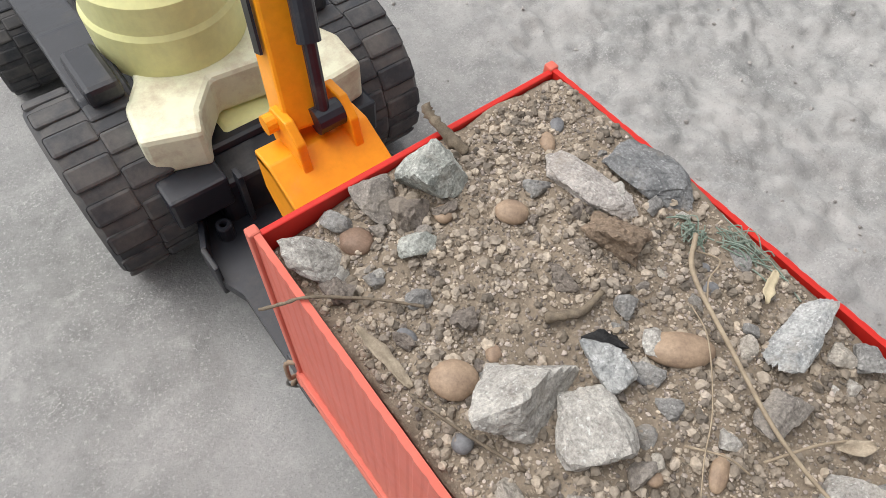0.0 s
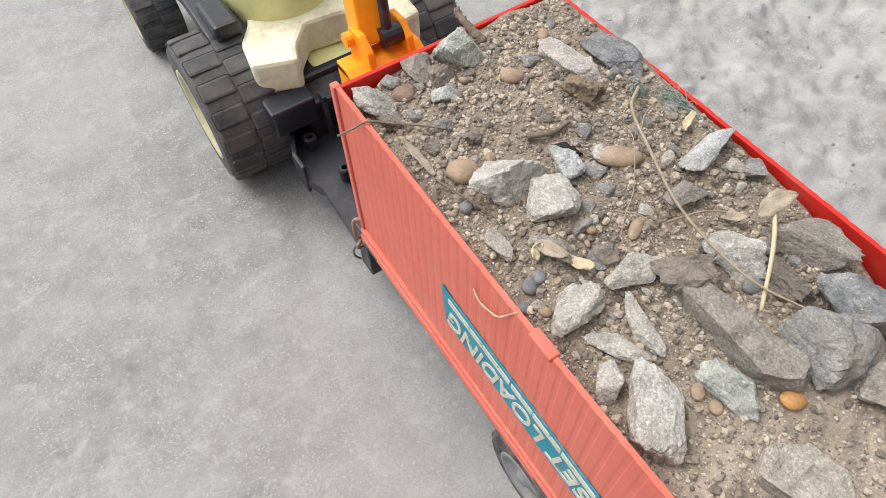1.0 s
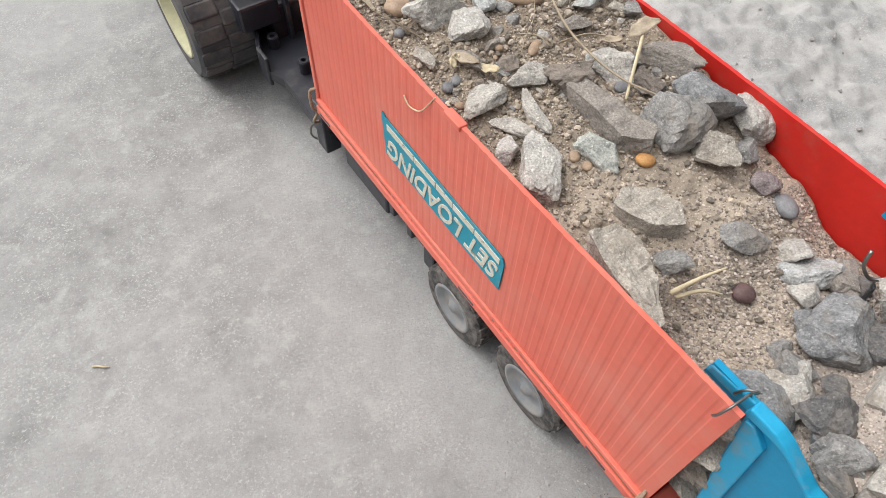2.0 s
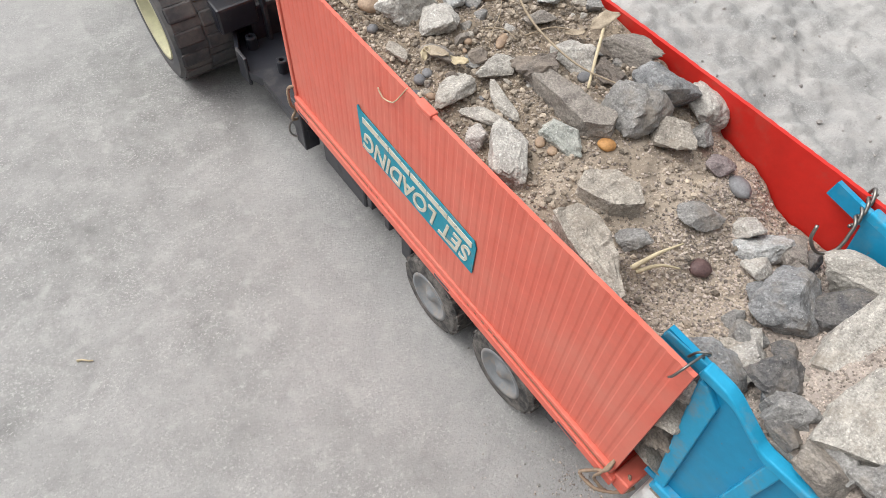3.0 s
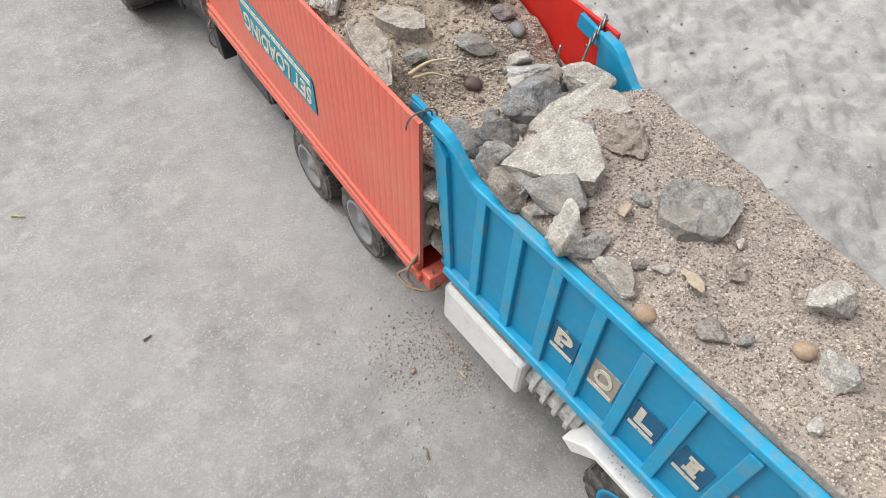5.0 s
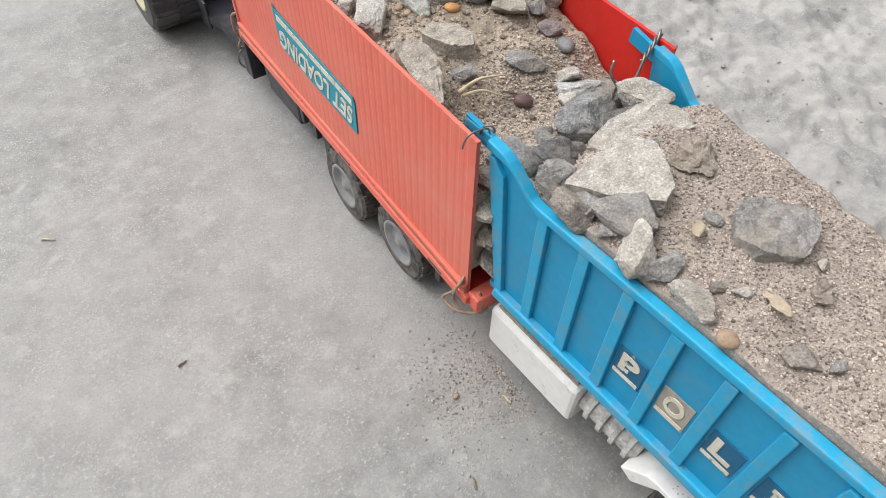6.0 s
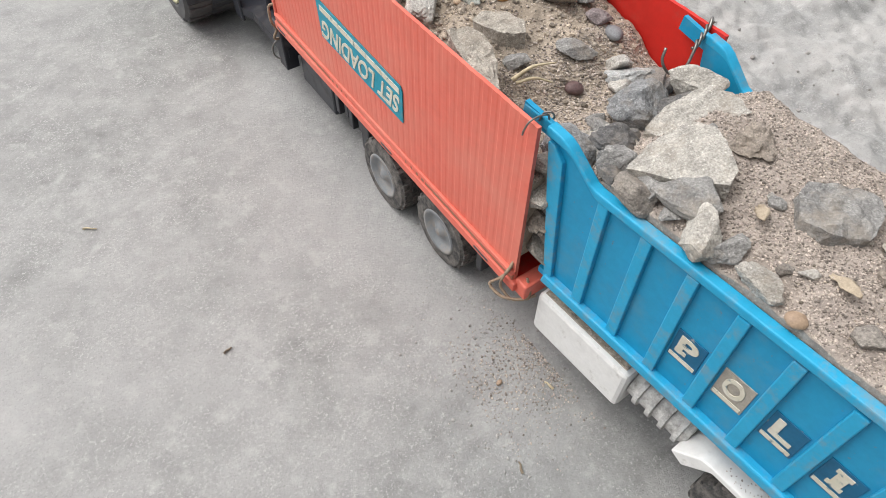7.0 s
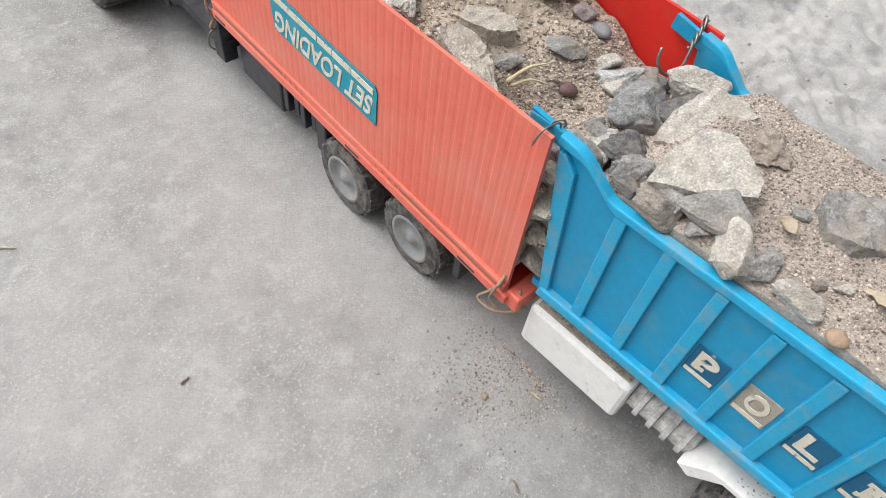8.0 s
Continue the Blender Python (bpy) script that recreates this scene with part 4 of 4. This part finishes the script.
def slab_stone(look_, corners, z, half, tip=(0, 0)):
    """A broken flat stone of an angular outline lying in the load: its corners, mid height, half thickness and slope."""
    STONES[0] += 1
    cx, cy = sum(c[0] for c in corners) / len(corners), sum(c[1] for c in corners) / len(corners)
    rel = [(x - cx, y - cy) for x, y in corners]
    v = []
    for d in ICO[4][0]:
        flat = math.hypot(d[0], d[1])
        ux, uy = (d[0] / flat, d[1] / flat) if flat > 1e-6 else (1.0, 0.0)
        reach = 1.0
        for (ax, ay), (bx, by) in zip(rel, rel[1:] + rel[:1]):
            den = ux * (by - ay) - uy * (bx - ax)
            if abs(den) > 1e-9:
                k = (ax * (by - ay) - ay * (bx - ax)) / den
                w = (ax * uy - ay * ux) / den
                if k > 0 and -1e-6 <= w <= 1 + 1e-6:
                    reach = min(reach, k)
        s = min(1.0, flat / 0.82)
        p = Vector((ux * reach * s, uy * reach * s, half * max(-1.0, min(0.86, d[2] / 0.55))))
        q = Vector((p.x + cx, p.y + cy, p.z * 1.5)) * 75
        rough = noise.noise(q) * 1.3 + noise.noise(q * 2.6) * 0.9 + noise.noise(q * 6) * 0.5 + noise.noise(q * 13) * 0.25
        p *= 1 + 0.045 * rough
        p.z += half * 0.17 * (noise.noise(q * 0.8) + noise.noise(q * 2.2) + 0.5 * noise.noise(q * 6)) + tip[0] * p.x + tip[1] * p.y
        v.append(p[:])
    me = bpy.data.meshes.new("stone")
    me.from_pydata(v, [], ICO[4][1])
    me.materials.append(M_STONE[look_])
    ob = new("stone", me)
    ob.matrix_world = pose(cx, cy, z)
    where = "in the red trailer" if cy > 0 else "in the blue truck bed"
    tagged(ob, STONE_WORDS[look_] + " half buried " + where, "stone", "stones of the load")


stone("light", 0.012, 0.288, 0.0100, 0.0070, -50)
stone("brown", 0.024, 0.286, 0.0053, 0.0045, -58)
stone("greybrown", 0.037, 0.294, 0.0057, 0.0080, -9)
stone("green", 0.055, 0.289, 0.0084, 0.0088, 5)
stone("grey", 0.023, 0.295, 0.0051, 0.0035, -48)
stone("clod", 0.041, 0.283, 0.0053, 0.0047, -44)
stone("green", 0.038, 0.273, 0.0064, 0.0040, -8)
stone("clod", 0.011, 0.276, 0.0045, 0.0042, -25)
stone("pink", 0.090, 0.256, 0.0153, 0.0058, -76, tall=0.6)
stone("blue", 0.110, 0.247, 0.0140, 0.0095, -85, tall=0.35, lift=0.3)
stone("clodbrown", 0.084, 0.239, 0.0081, 0.0067, -64)
stone("tan", 0.020, 0.234, 0.0064, 0.0055, -45)
stone("light", 0.032, 0.2195, 0.0160, 0.0112, 13, lift=0.5)
stone("pale", 0.053, 0.212, 0.0072, 0.0060, -60)
stone("light", 0.039, 0.203, 0.0095, 0.0083, -105, tall=0.6)
stone("black", 0.058, 0.217, 0.0055, 0.0035, -35)
stone("tan", 0.073, 0.203, 0.0092, 0.0052, -41)
stone("pale", 0.104, 0.186, 0.0126, 0.0049, 13)
stone("grey", 0.114, 0.170, 0.0038, 0.0040, -37)
stone("greybrown", 0.081, 0.175, 0.0088, 0.0044, 5)
stone("greybrown", 0.107, 0.135, 0.0150, 0.0090, -74)
stone("beige", 0.012, 0.199, 0.0074, 0.0033, -97)
stone("greybrown", 0.027, 0.185, 0.0086, 0.0039, -62)
stone("slate", 0.012, 0.220, 0.0028, 0.0027, -38)
stone("slate", 0.012, 0.179, 0.0028, 0.0033, -35)
stone("slate", 0.017, 0.180, 0.0024, 0.0028, -36)
stone("slate", 0.006, 0.174, 0.0029, 0.0023, -19)
stone("clod", 0.025, 0.172, 0.0040, 0.0032, -36)
stone("clod", 0.041, 0.173, 0.0046, 0.0038, -29)
stone("cream", 0.045, 0.162, 0.0112, 0.0052, -14)
stone("clod", 0.059, 0.150, 0.0098, 0.0081, -25)
stone("light", 0.079, 0.146, 0.0105, 0.0067, -60)
stone("clod", 0.086, 0.129, 0.0082, 0.0058, -102)
stone("tan", 0.058, 0.175, 0.0050, 0.0024, -150)
stone("tan", 0.044, 0.184, 0.0021, 0.0021, -49)
stone("tan", 0.033, 0.233, 0.0022, 0.0026, -48)
stone("tan", 0.050, 0.277, 0.0029, 0.0033, -32)
stone("tan", 0.066, 0.264, 0.0051, 0.0041, -43)
stone("cream", 0.018, 0.163, 0.0108, 0.0069, 14)
slab_stone("greybrown", [(0.0514, 0.1499), (0.0587, 0.1473), (0.0638, 0.1187), (0.0659, 0.1036), (0.058, 0.0994), (0.050, 0.1084)], 0.1845, 0.0075)
stone("grey", 0.079, 0.104, 0.0115, 0.0120, -94, lift=0.55)
stone("blue", 0.100, 0.108, 0.0135, 0.0125, -85, lift=0.55)
stone("light", 0.118, 0.092, 0.0084, 0.0095, -35)
stone("beige", 0.087, 0.086, 0.0094, 0.0087, -53)
stone("grey", 0.103, 0.081, 0.0051, 0.0065, -55)
stone("cream", 0.023, 0.144, 0.0104, 0.0037, -57)
stone("cream", 0.034, 0.145, 0.0110, 0.0035, -100)
stone("light", 0.018, 0.120, 0.0158, 0.0080, -125)
stone("pink", 0.012, 0.136, 0.0066, 0.0048, 8)
stone("green", 0.042, 0.112, 0.0105, 0.0060, -98)
stone("orange", 0.056, 0.098, 0.0041, 0.0033, -40)
stone("tan", 0.034, 0.117, 0.0023, 0.0031, -44)
stone("tan", 0.035, 0.110, 0.0022, 0.0027, -40)
slab_stone("beige", [(0.0285, 0.0880), (0.038, 0.0925), (0.0500, 0.0850), (0.0525, 0.0730), (0.0465, 0.0650), (0.034, 0.0730)], 0.1755, 0.0072)
stone("grey", 0.071, 0.052, 0.0098, 0.0072, -25, tall=0.4, lift=0.2)
slab_stone("beige", [(0.0075, 0.0816), (0.0196, 0.0775), (0.0235, 0.066), (0.0184, 0.0531), (0.0104, 0.0396), (0.0052, 0.0384), (0.0052, 0.0632)], 0.1740, 0.0110, (-0.1, 0.25))
stone("grey", 0.036, 0.058, 0.0063, 0.0045, -34)
stone("purple", 0.057, 0.035, 0.0050, 0.0042, -30)
stone("slate", 0.100, 0.053, 0.0068, 0.0046, -112)
stone("light", 0.0900, 0.0370, 0.0068, 0.0065, -66)
stone("pale", 0.0880, 0.0260, 0.0120, 0.0062, -30)
stone("light", 0.0770, 0.0210, 0.0058, 0.0059, -51)
stone("purplegrey", 0.0830, 0.0110, 0.0055, 0.0056, -80)
stone("greybrown", 0.098, 0.016, 0.0079, 0.0078, -102)
stone("purplegrey", 0.099, 0.065, 0.0070, 0.0049, -23)
stone("blue", 0.0710, 0.0020, 0.0140, 0.0129, -58, lift=0.75)
stone("cream", 0.0970, -0.0060, 0.0115, 0.0118, -45, z=0.1735)
stone("dark", 0.0850, -0.0140, 0.0150, 0.0077, -30, lift=0.7)
stone("blue", 0.0230, 0.0010, 0.0125, 0.0092, -75, lift=0.8)
stone("light", 0.0380, -0.0040, 0.0098, 0.0056, 5, lift=0.9)
stone("light", 0.0480, 0.0000, 0.0048, 0.0032, 30, lift=0.9)
stone("dark", 0.0360, -0.0180, 0.0115, 0.0080, -15, lift=0.8)
stone("light", 0.0170, -0.0150, 0.0042, 0.0038, -63, lift=0.8)
stone("grey", 0.0240, -0.0270, 0.0080, 0.0058, -50, lift=0.8)
stone("dark", 0.0500, -0.0110, 0.0050, 0.0050, -50, lift=0.8)
stone("dark", 0.0170, -0.0300, 0.0062, 0.0048, -75, lift=0.6)
slab_stone("cream", [(0.018, -0.037), (0.034, -0.033), (0.054, -0.034), (0.059, -0.046), (0.0475, -0.067), (0.0385, -0.071), (0.030, -0.060)], 0.1840, 0.0072, (0.22, -0.10))
slab_stone("cream", [(0.046, -0.020), (0.065, -0.016), (0.087, -0.018), (0.095, -0.031), (0.090, -0.042), (0.066, -0.036), (0.050, -0.034)], 0.1750, 0.0085, (0.14, 0.06))
stone("greybrown", 0.0170, -0.0460, 0.0085, 0.0066, -83)
stone("grey", 0.0220, -0.0490, 0.0052, 0.0060, -36, lift=0.7)
stone("grey", 0.0280, -0.0625, 0.0122, 0.0078, -77, lift=0.7)
stone("cream", 0.0200, -0.0770, 0.0100, 0.0064, -123, tall=1.1, lift=0.6)
stone("grey", 0.0230, -0.0890, 0.0074, 0.0050, -14)
stone("grey", 0.0190, -0.0630, 0.0038, 0.0035, -45)
stone("cream", 0.0215, -0.1050, 0.0085, 0.0060, -63, lift=0.3)
stone("tan", 0.0205, -0.1230, 0.0041, 0.0037, -63)
stone("light", 0.0370, -0.1140, 0.0038, 0.0022, -45)
stone("greybrown", 0.0340, -0.1430, 0.0060, 0.0045, -51, tall=0.5, lift=0.2)
slab_stone("grey", [(0.062, -0.087), (0.072, -0.085), (0.083, -0.095), (0.088, -0.105), (0.081, -0.113), (0.064, -0.118), (0.051, -0.107), (0.051, -0.096)], 0.1795, 0.0105, (-0.05, -0.06))
stone("dusty", 0.0730, -0.0560, 0.0092, 0.0098, -131, tall=0.6, lift=0.3)
stone("dusty", 0.059, -0.131, 0.0037, 0.0048, -74)
stone("cream", 0.077, -0.158, 0.0078, 0.0080, -45)
stone("light", 0.053, -0.180, 0.0069, 0.0055, -75)
stone("tan", 0.052, -0.167, 0.0040, 0.0037, -47)

# ---------------------------------------------------------------- straws, twigs, leaves, wires


def strand(name, ctrl, radius, mat, label, category, wave=0.1, n=8):
    ob = part(name, tube(curve_points(ctrl, n), radius, 7, wave, len(ctrl)), mat, smooth=True)
    return tagged(ob, label, category)


def on(x, y, dz=0.0):
    return (x, y, soil(x, y) + dz)


def leaf(x, y, length, width, turn, mat, label, lift=0.004, tilt=8):
    bm = bmesh.new()
    rows_ = []
    off = Vector((x * 900, y * 900, 0))
    for i in range(13):
        t = i / 12
        w = width * math.sin(math.pi * min(1, 0.05 + 0.93 * t)) ** 0.7 + 0.0003
        w *= 1 + 0.45 * noise.noise(off + Vector((t * 7, 0, 0)))
        mid = 0.18 * width * math.sin(3.5 * t + x * 300)
        row = []
        for k in (-1, -0.5, 0, 0.5, 1):
            curl = 0.0016 * noise.noise(off + Vector((t * 4, k * 2, 1))) + 0.0006 * abs(k)
            row.append(bm.verts.new(((t - 0.5) * length, mid + k * w / 2, curl)))
        rows_.append(row)
    for p, q in zip(rows_, rows_[1:]):
        for k in range(4):
            bm.faces.new((p[k], q[k], q[k + 1], p[k + 1]))
    bmesh.ops.recalc_face_normals(bm, faces=bm.faces)
    bmesh.ops.solidify(bm, geom=bm.faces[:], thickness=-0.00025)
    ob = part("dry_leaf", bm, mat, smooth=True)
    ob.matrix_world = pose(x, y, soil(x, y) + lift, tilt, -tilt, turn)
    return tagged(ob, label, "leaf")


# smaller stones strewn between the large ones
kinds_small = ("grey", "clod", "beige", "tan", "slate", "greybrown", "light", "clod", "grey")
strewn = random.Random(21)
for k in range(90):
    x_, y_ = strewn.uniform(0.010, 0.112), strewn.uniform(0.105, 0.285)
    size_ = 0.0016 + 0.0026 * strewn.random() ** 2
    stone(kinds_small[k % 9], x_, y_, size_, size_ * strewn.uniform(0.6, 0.95), strewn.uniform(0, 180))
for k in range(16):
    x_, y_ = strewn.uniform(0.024, 0.092), strewn.uniform(-0.200, 0.030)
    size_ = strewn.uniform(0.0016, 0.0034)
    stone(("grey", "beige", "light", "greybrown")[k % 4], x_, y_, size_, size_ * strewn.uniform(0.6, 0.95), strewn.uniform(0, 180))

for k in range(26):
    x_, y_ = strewn.uniform(0.022, 0.100), strewn.uniform(-0.040, 0.024)
    size_ = strewn.uniform(0.0042, 0.0080)
    if x_ > 0.038 and y_ < -0.008:
        continue
    stone(("dark", "grey", "blue", "greybrown", "grey", "beige")[k % 6], x_, y_, size_, size_ * strewn.uniform(0.6, 0.95), strewn.uniform(0, 180))

# stones jammed in the gap between trailer and truck
stone("greybrown", 0.013, -0.003, 0.0125, 0.0075, 80, z=0.100)
stone("clod", 0.012, 0.000, 0.0085, 0.0070, 20, z=0.122)
stone("beige", 0.010, 0.002, 0.0090, 0.0070, 60, z=0.140)
stone("dark", 0.030, -0.004, 0.0120, 0.0090, 10, z=0.118)
stone("greybrown", 0.014, 0.002, 0.0085, 0.0075, 110, z=0.155)

strand("straw_stem", [on(0.101, 0.224, 0.006), on(0.090, 0.216, 0.007), on(0.081, 0.197, 0.008), on(0.073, 0.172, 0.008), (0.071, 0.150, 0.192), (0.072, 0.132, 0.192), (0.080, 0.114, 0.191)],
       (0.0008, 0.0004), M_STRAW, "long bent dry straw stem lying on the earth", "straw")
strand("straw_stem", [(0.101, 0.150, 0.192), (0.085, 0.138, 0.194), (0.068, 0.125, 0.188)], (0.0009, 0.0007), M_STRAW_PALE, "short pale dry straw stem lying on the earth", "straw")
strand("rootlet", [on(0.084, 0.210, 0.004), on(0.076, 0.200, 0.010), on(0.066, 0.187, 0.005), on(0.056, 0.180, 0.004), on(0.049, 0.174, 0.003)], 0.0002, M_STRAW, "thin dry rootlet on the earth", "root")
strand("rootlet", [on(0.099, 0.221, 0.003), on(0.100, 0.214, 0.006), on(0.094, 0.212, 0.004), on(0.088, 0.207, 0.003)], 0.00028, M_STRAW, "thin dry rootlet on the earth", "root")
strand("rootlet", [on(0.090, 0.160, 0.004), on(0.080, 0.165, 0.006), on(0.068, 0.170, 0.003)], 0.0004, M_STRAW, "thin dry rootlet on the earth", "root")
strand("rootlet", [on(0.055, 0.185, 0.002), on(0.060, 0.177, 0.005), on(0.063, 0.170, 0.003)], 0.0003, M_STRAW, "thin dry rootlet on the earth", "root")
strand("dry_grass", [on(0.026, 0.049, 0.006), on(0.036, 0.046, 0.012), on(0.050, 0.044, 0.010)], (0.0012, 0.0004), M_STRAW_PALE, "pale dry grass blade sticking out of sand", "grass")
strand("dry_grass", [on(0.027, 0.047, 0.006), on(0.036, 0.043, 0.009), on(0.044, 0.038, 0.008)], (0.0010, 0.0004), M_STRAW_PALE, "pale dry grass blade sticking out of sand", "grass")
strand("twig", [(0.071, 0.292, 0.187), (0.0695, 0.299, 0.190), (0.068, 0.306, 0.193), (0.0685, 0.311, 0.195)], (0.0022, 0.0017), M_TWIG, "short earth-crusted twig sticking over the rim", "twig", 0.35, 6)
strand("twig", [on(0.050, 0.232, 0.002), on(0.058, 0.227, 0.003), on(0.068, 0.228, 0.002)], (0.0014, 0.0010), M_TWIG, "short dark twig lying on the earth", "twig", 0.3)
strand("twig", [on(0.020, 0.205, 0.001), on(0.013, 0.222, 0.004), on(0.008, 0.238, 0.004)], (0.0005, 0.0004), M_TWIG, "thin dark twig beside the panel", "twig", 0.2)
strand("string", [(-0.0095, 0.287, 0.178), (-0.0035, 0.281, 0.1845), (0.0012, 0.2765, 0.1895), (0.009, 0.272, 0.1875), (0.018, 0.264, 0.1880), (0.026, 0.255, 0.1890)], 0.0005, M_TWIG, "thin twisted rusty wire tied over the trailer rim", "wire", 0.3)
strand("string", [(-0.0022, 0.194, 0.1720), (-0.0028, 0.189, 0.1700), (-0.0025, 0.183, 0.1715), (-0.0030, 0.177, 0.1770), (-0.0010, 0.170, 0.1890)], (0.0004, 0.0003), M_STRAW_PALE, "curled pale fibre stuck on the red panel", "fibre", 0.3)
strand("string", [(0.0, 0.305, 0.090), (-0.004, 0.309, 0.086), (-0.005, 0.308, 0.074), (-0.001, 0.311, 0.064), (-0.004, 0.312, 0.056), (0.003, 0.314, 0.052)], 0.0011, M_STRING, "brown string tied round the trailer corner", "string", 0.2)
strand("wire_loop", [(0.001, 0.318, 0.050), (-0.004, 0.320, 0.044), (-0.004, 0.322, 0.034), (0.000, 0.320, 0.030), (0.004, 0.318, 0.036), (0.002, 0.318, 0.048)], 0.0008, M_WIRE, "steel wire loop on the towing plate", "wire", 0.05)
strand("string", [(0.003, 0.004, 0.0900), (-0.004, 0.002, 0.084), (-0.005, 0.006, 0.074), (-0.009, 0.010, 0.066), (-0.007, 0.000, 0.0635), (0.001, -0.008, 0.0640), (0.008, -0.011, 0.066)], 0.0009, M_STRING, "brown string knotted round the rear trailer corner", "string", 0.25)
strand("string", [(0.002, 0.003, 0.0860), (-0.005, 0.003, 0.080), (-0.006, 0.004, 0.069), (-0.003, -0.004, 0.0625), (0.004, -0.010, 0.068), (0.004, -0.006, 0.080)], 0.0008, M_STRING, "brown string knotted round the rear trailer corner", "string", 0.25)

# steel hooks that tie the truck to the trailer
strand("wire_hook", [(-0.0030, 0.0060, 0.1815), (-0.0034, 0.0050, 0.1850), (-0.0015, 0.0042, 0.1895), (0.0030, 0.0038, 0.1905), (0.0085, 0.0036, 0.1890), (0.0095, 0.0030, 0.1850)], 0.0005, M_WIRE, "twisted steel wire hook joining truck and trailer", "wire", 0.05)
strand("wire_hook", [(0.0070, 0.0070, 0.1840), (0.0078, 0.0055, 0.1890), (0.0095, 0.0030, 0.1905), (0.0115, 0.0025, 0.1875), (0.0110, 0.0040, 0.1840)], 0.0005, M_WIRE, "twisted steel wire hook joining truck and trailer", "wire", 0.05)
for k in (0, 1):
    ctrl = []
    for i in range(9):
        t = i / 8
        a = 6.5 * t * 2 + math.pi * k
        base = Vector((0.1230, 0.012, 0.1900)).lerp(Vector((0.1080, 0.008, 0.1800)), t)
        ctrl.append(base + Vector((0.0006 * math.cos(a), 0.0012 * math.cos(a), 0.0012 * math.sin(a))))
    if k:
        ctrl += [Vector((0.1030, 0.006, 0.1720)), Vector((0.0980, 0.010, 0.1690)), Vector((0.0960, 0.015, 0.1740)), Vector((0.0985, 0.017, 0.1800))]
    else:
        ctrl = [Vector((0.1250, 0.014, 0.1840))] + ctrl
    strand("wire_hook", ctrl, 0.0008, M_WIRE, "twisted steel wire hook joining truck and trailer", "wire", 0.05, 5)

leaf(0.102, 0.151, 0.017, 0.0075, -12, M_LEAF, "curled tan dry leaf on the earth", 0.010)
leaf(0.090, 0.158, 0.010, 0.0035, -30, M_LEAF, "small narrow dry leaf on the earth", 0.004)
leaf(0.0085, 0.250, 0.022, 0.0040, 100, M_LEAF, "long brown dry leaf beside the red panel", 0.004, 14)
leaf(0.025, 0.184, 0.013, 0.0065, -50, M_LEAF, "grey-brown torn dry leaf on the earth", 0.005)
leaf(0.031, 0.174, 0.010, 0.0040, -70, M_STRAW_PALE, "pale curled dry leaf on the earth", 0.005, 20)
leaf(0.021, 0.187, 0.007, 0.0035, 40, M_STRAW_PALE, "small yellow dry leaf on the earth", 0.004, 20)
leaf(0.040, -0.125, 0.015, 0.0050, -115, M_LEAF, "brown curled dry leaf on the sand", 0.004, 20)
leaf(0.043, -0.085, 0.012, 0.0050, -130, M_LEAF, "brown dry leaf half buried in sand", 0.003, 25)
leaf(0.107, 0.200, 0.011, 0.0028, 30, M_STRAW_PALE, "yellow seed husk on the earth", 0.004)
for x_, y_, w_ in ((0.103, 0.226, 0.0035), (0.112, 0.213, 0.0060)):
    # a fuzz of fine fibres
    r_ = random.Random(int(y_ * 1000))
    tuft = bmesh.new()
    for k in range(34):
        a_, b_ = [on(x_ + r_.gauss(0, w_ / 2), y_ + r_.gauss(0, w_), r_.uniform(0.0005, 0.004)) for _ in range(2)]
        fibre = tube(curve_points([a_, on((a_[0] + b_[0]) / 2 + r_.gauss(0, 0.0015), (a_[1] + b_[1]) / 2, r_.uniform(0.002, 0.006)), b_], 3), 0.00022, 4)
        me_ = bpy.data.meshes.new("fibre")
        fibre.to_mesh(me_)
        fibre.free()
        tuft.from_mesh(me_)
        bpy.data.meshes.remove(me_)
    tagged(part("fibre_tuft", tuft, M_FILM, None), "fuzzy tuft of grey-green plastic fibres on the earth", "fibre tuft")

# specks on the ground


def speck(x, y, length, turn, mat, label, category):
    ob = part("leaf_scrap", tube([(-length / 2, 0, 0), (-length / 5, 0.0004, 0.0006), (length / 4, -0.0003, 0.0005), (length / 2, 0.0003, 0)], (0.0009, 0.0005), 6, 0.3, int(abs(x * 1e4))), mat)
    ob.matrix_world = pose(x, y, 0.0009, 0, 0, turn)
    tagged(ob, label, category)


speck(-0.151, 0.097, 0.006, 15, M_TWIG, "small dark leaf scrap on the concrete", "scrap")
speck(-0.195, 0.250, 0.010, -35, M_STRAW_PALE, "pale straw bit on the concrete", "straw")
speck(0.006, -0.039, 0.007, 100, M_STRAW_PALE, "pale straw bit on the concrete", "straw")
stone("tan", -0.019, -0.020, 0.0022, 0.0016, 20, z=0.0012)
speck(-0.041, -0.070, 0.007, 70, M_TWIG, "small dark leaf scrap on the concrete", "scrap")
speck(-0.105, -0.060, 0.005, 40, M_TWIG, "small dark leaf scrap on the concrete", "scrap")
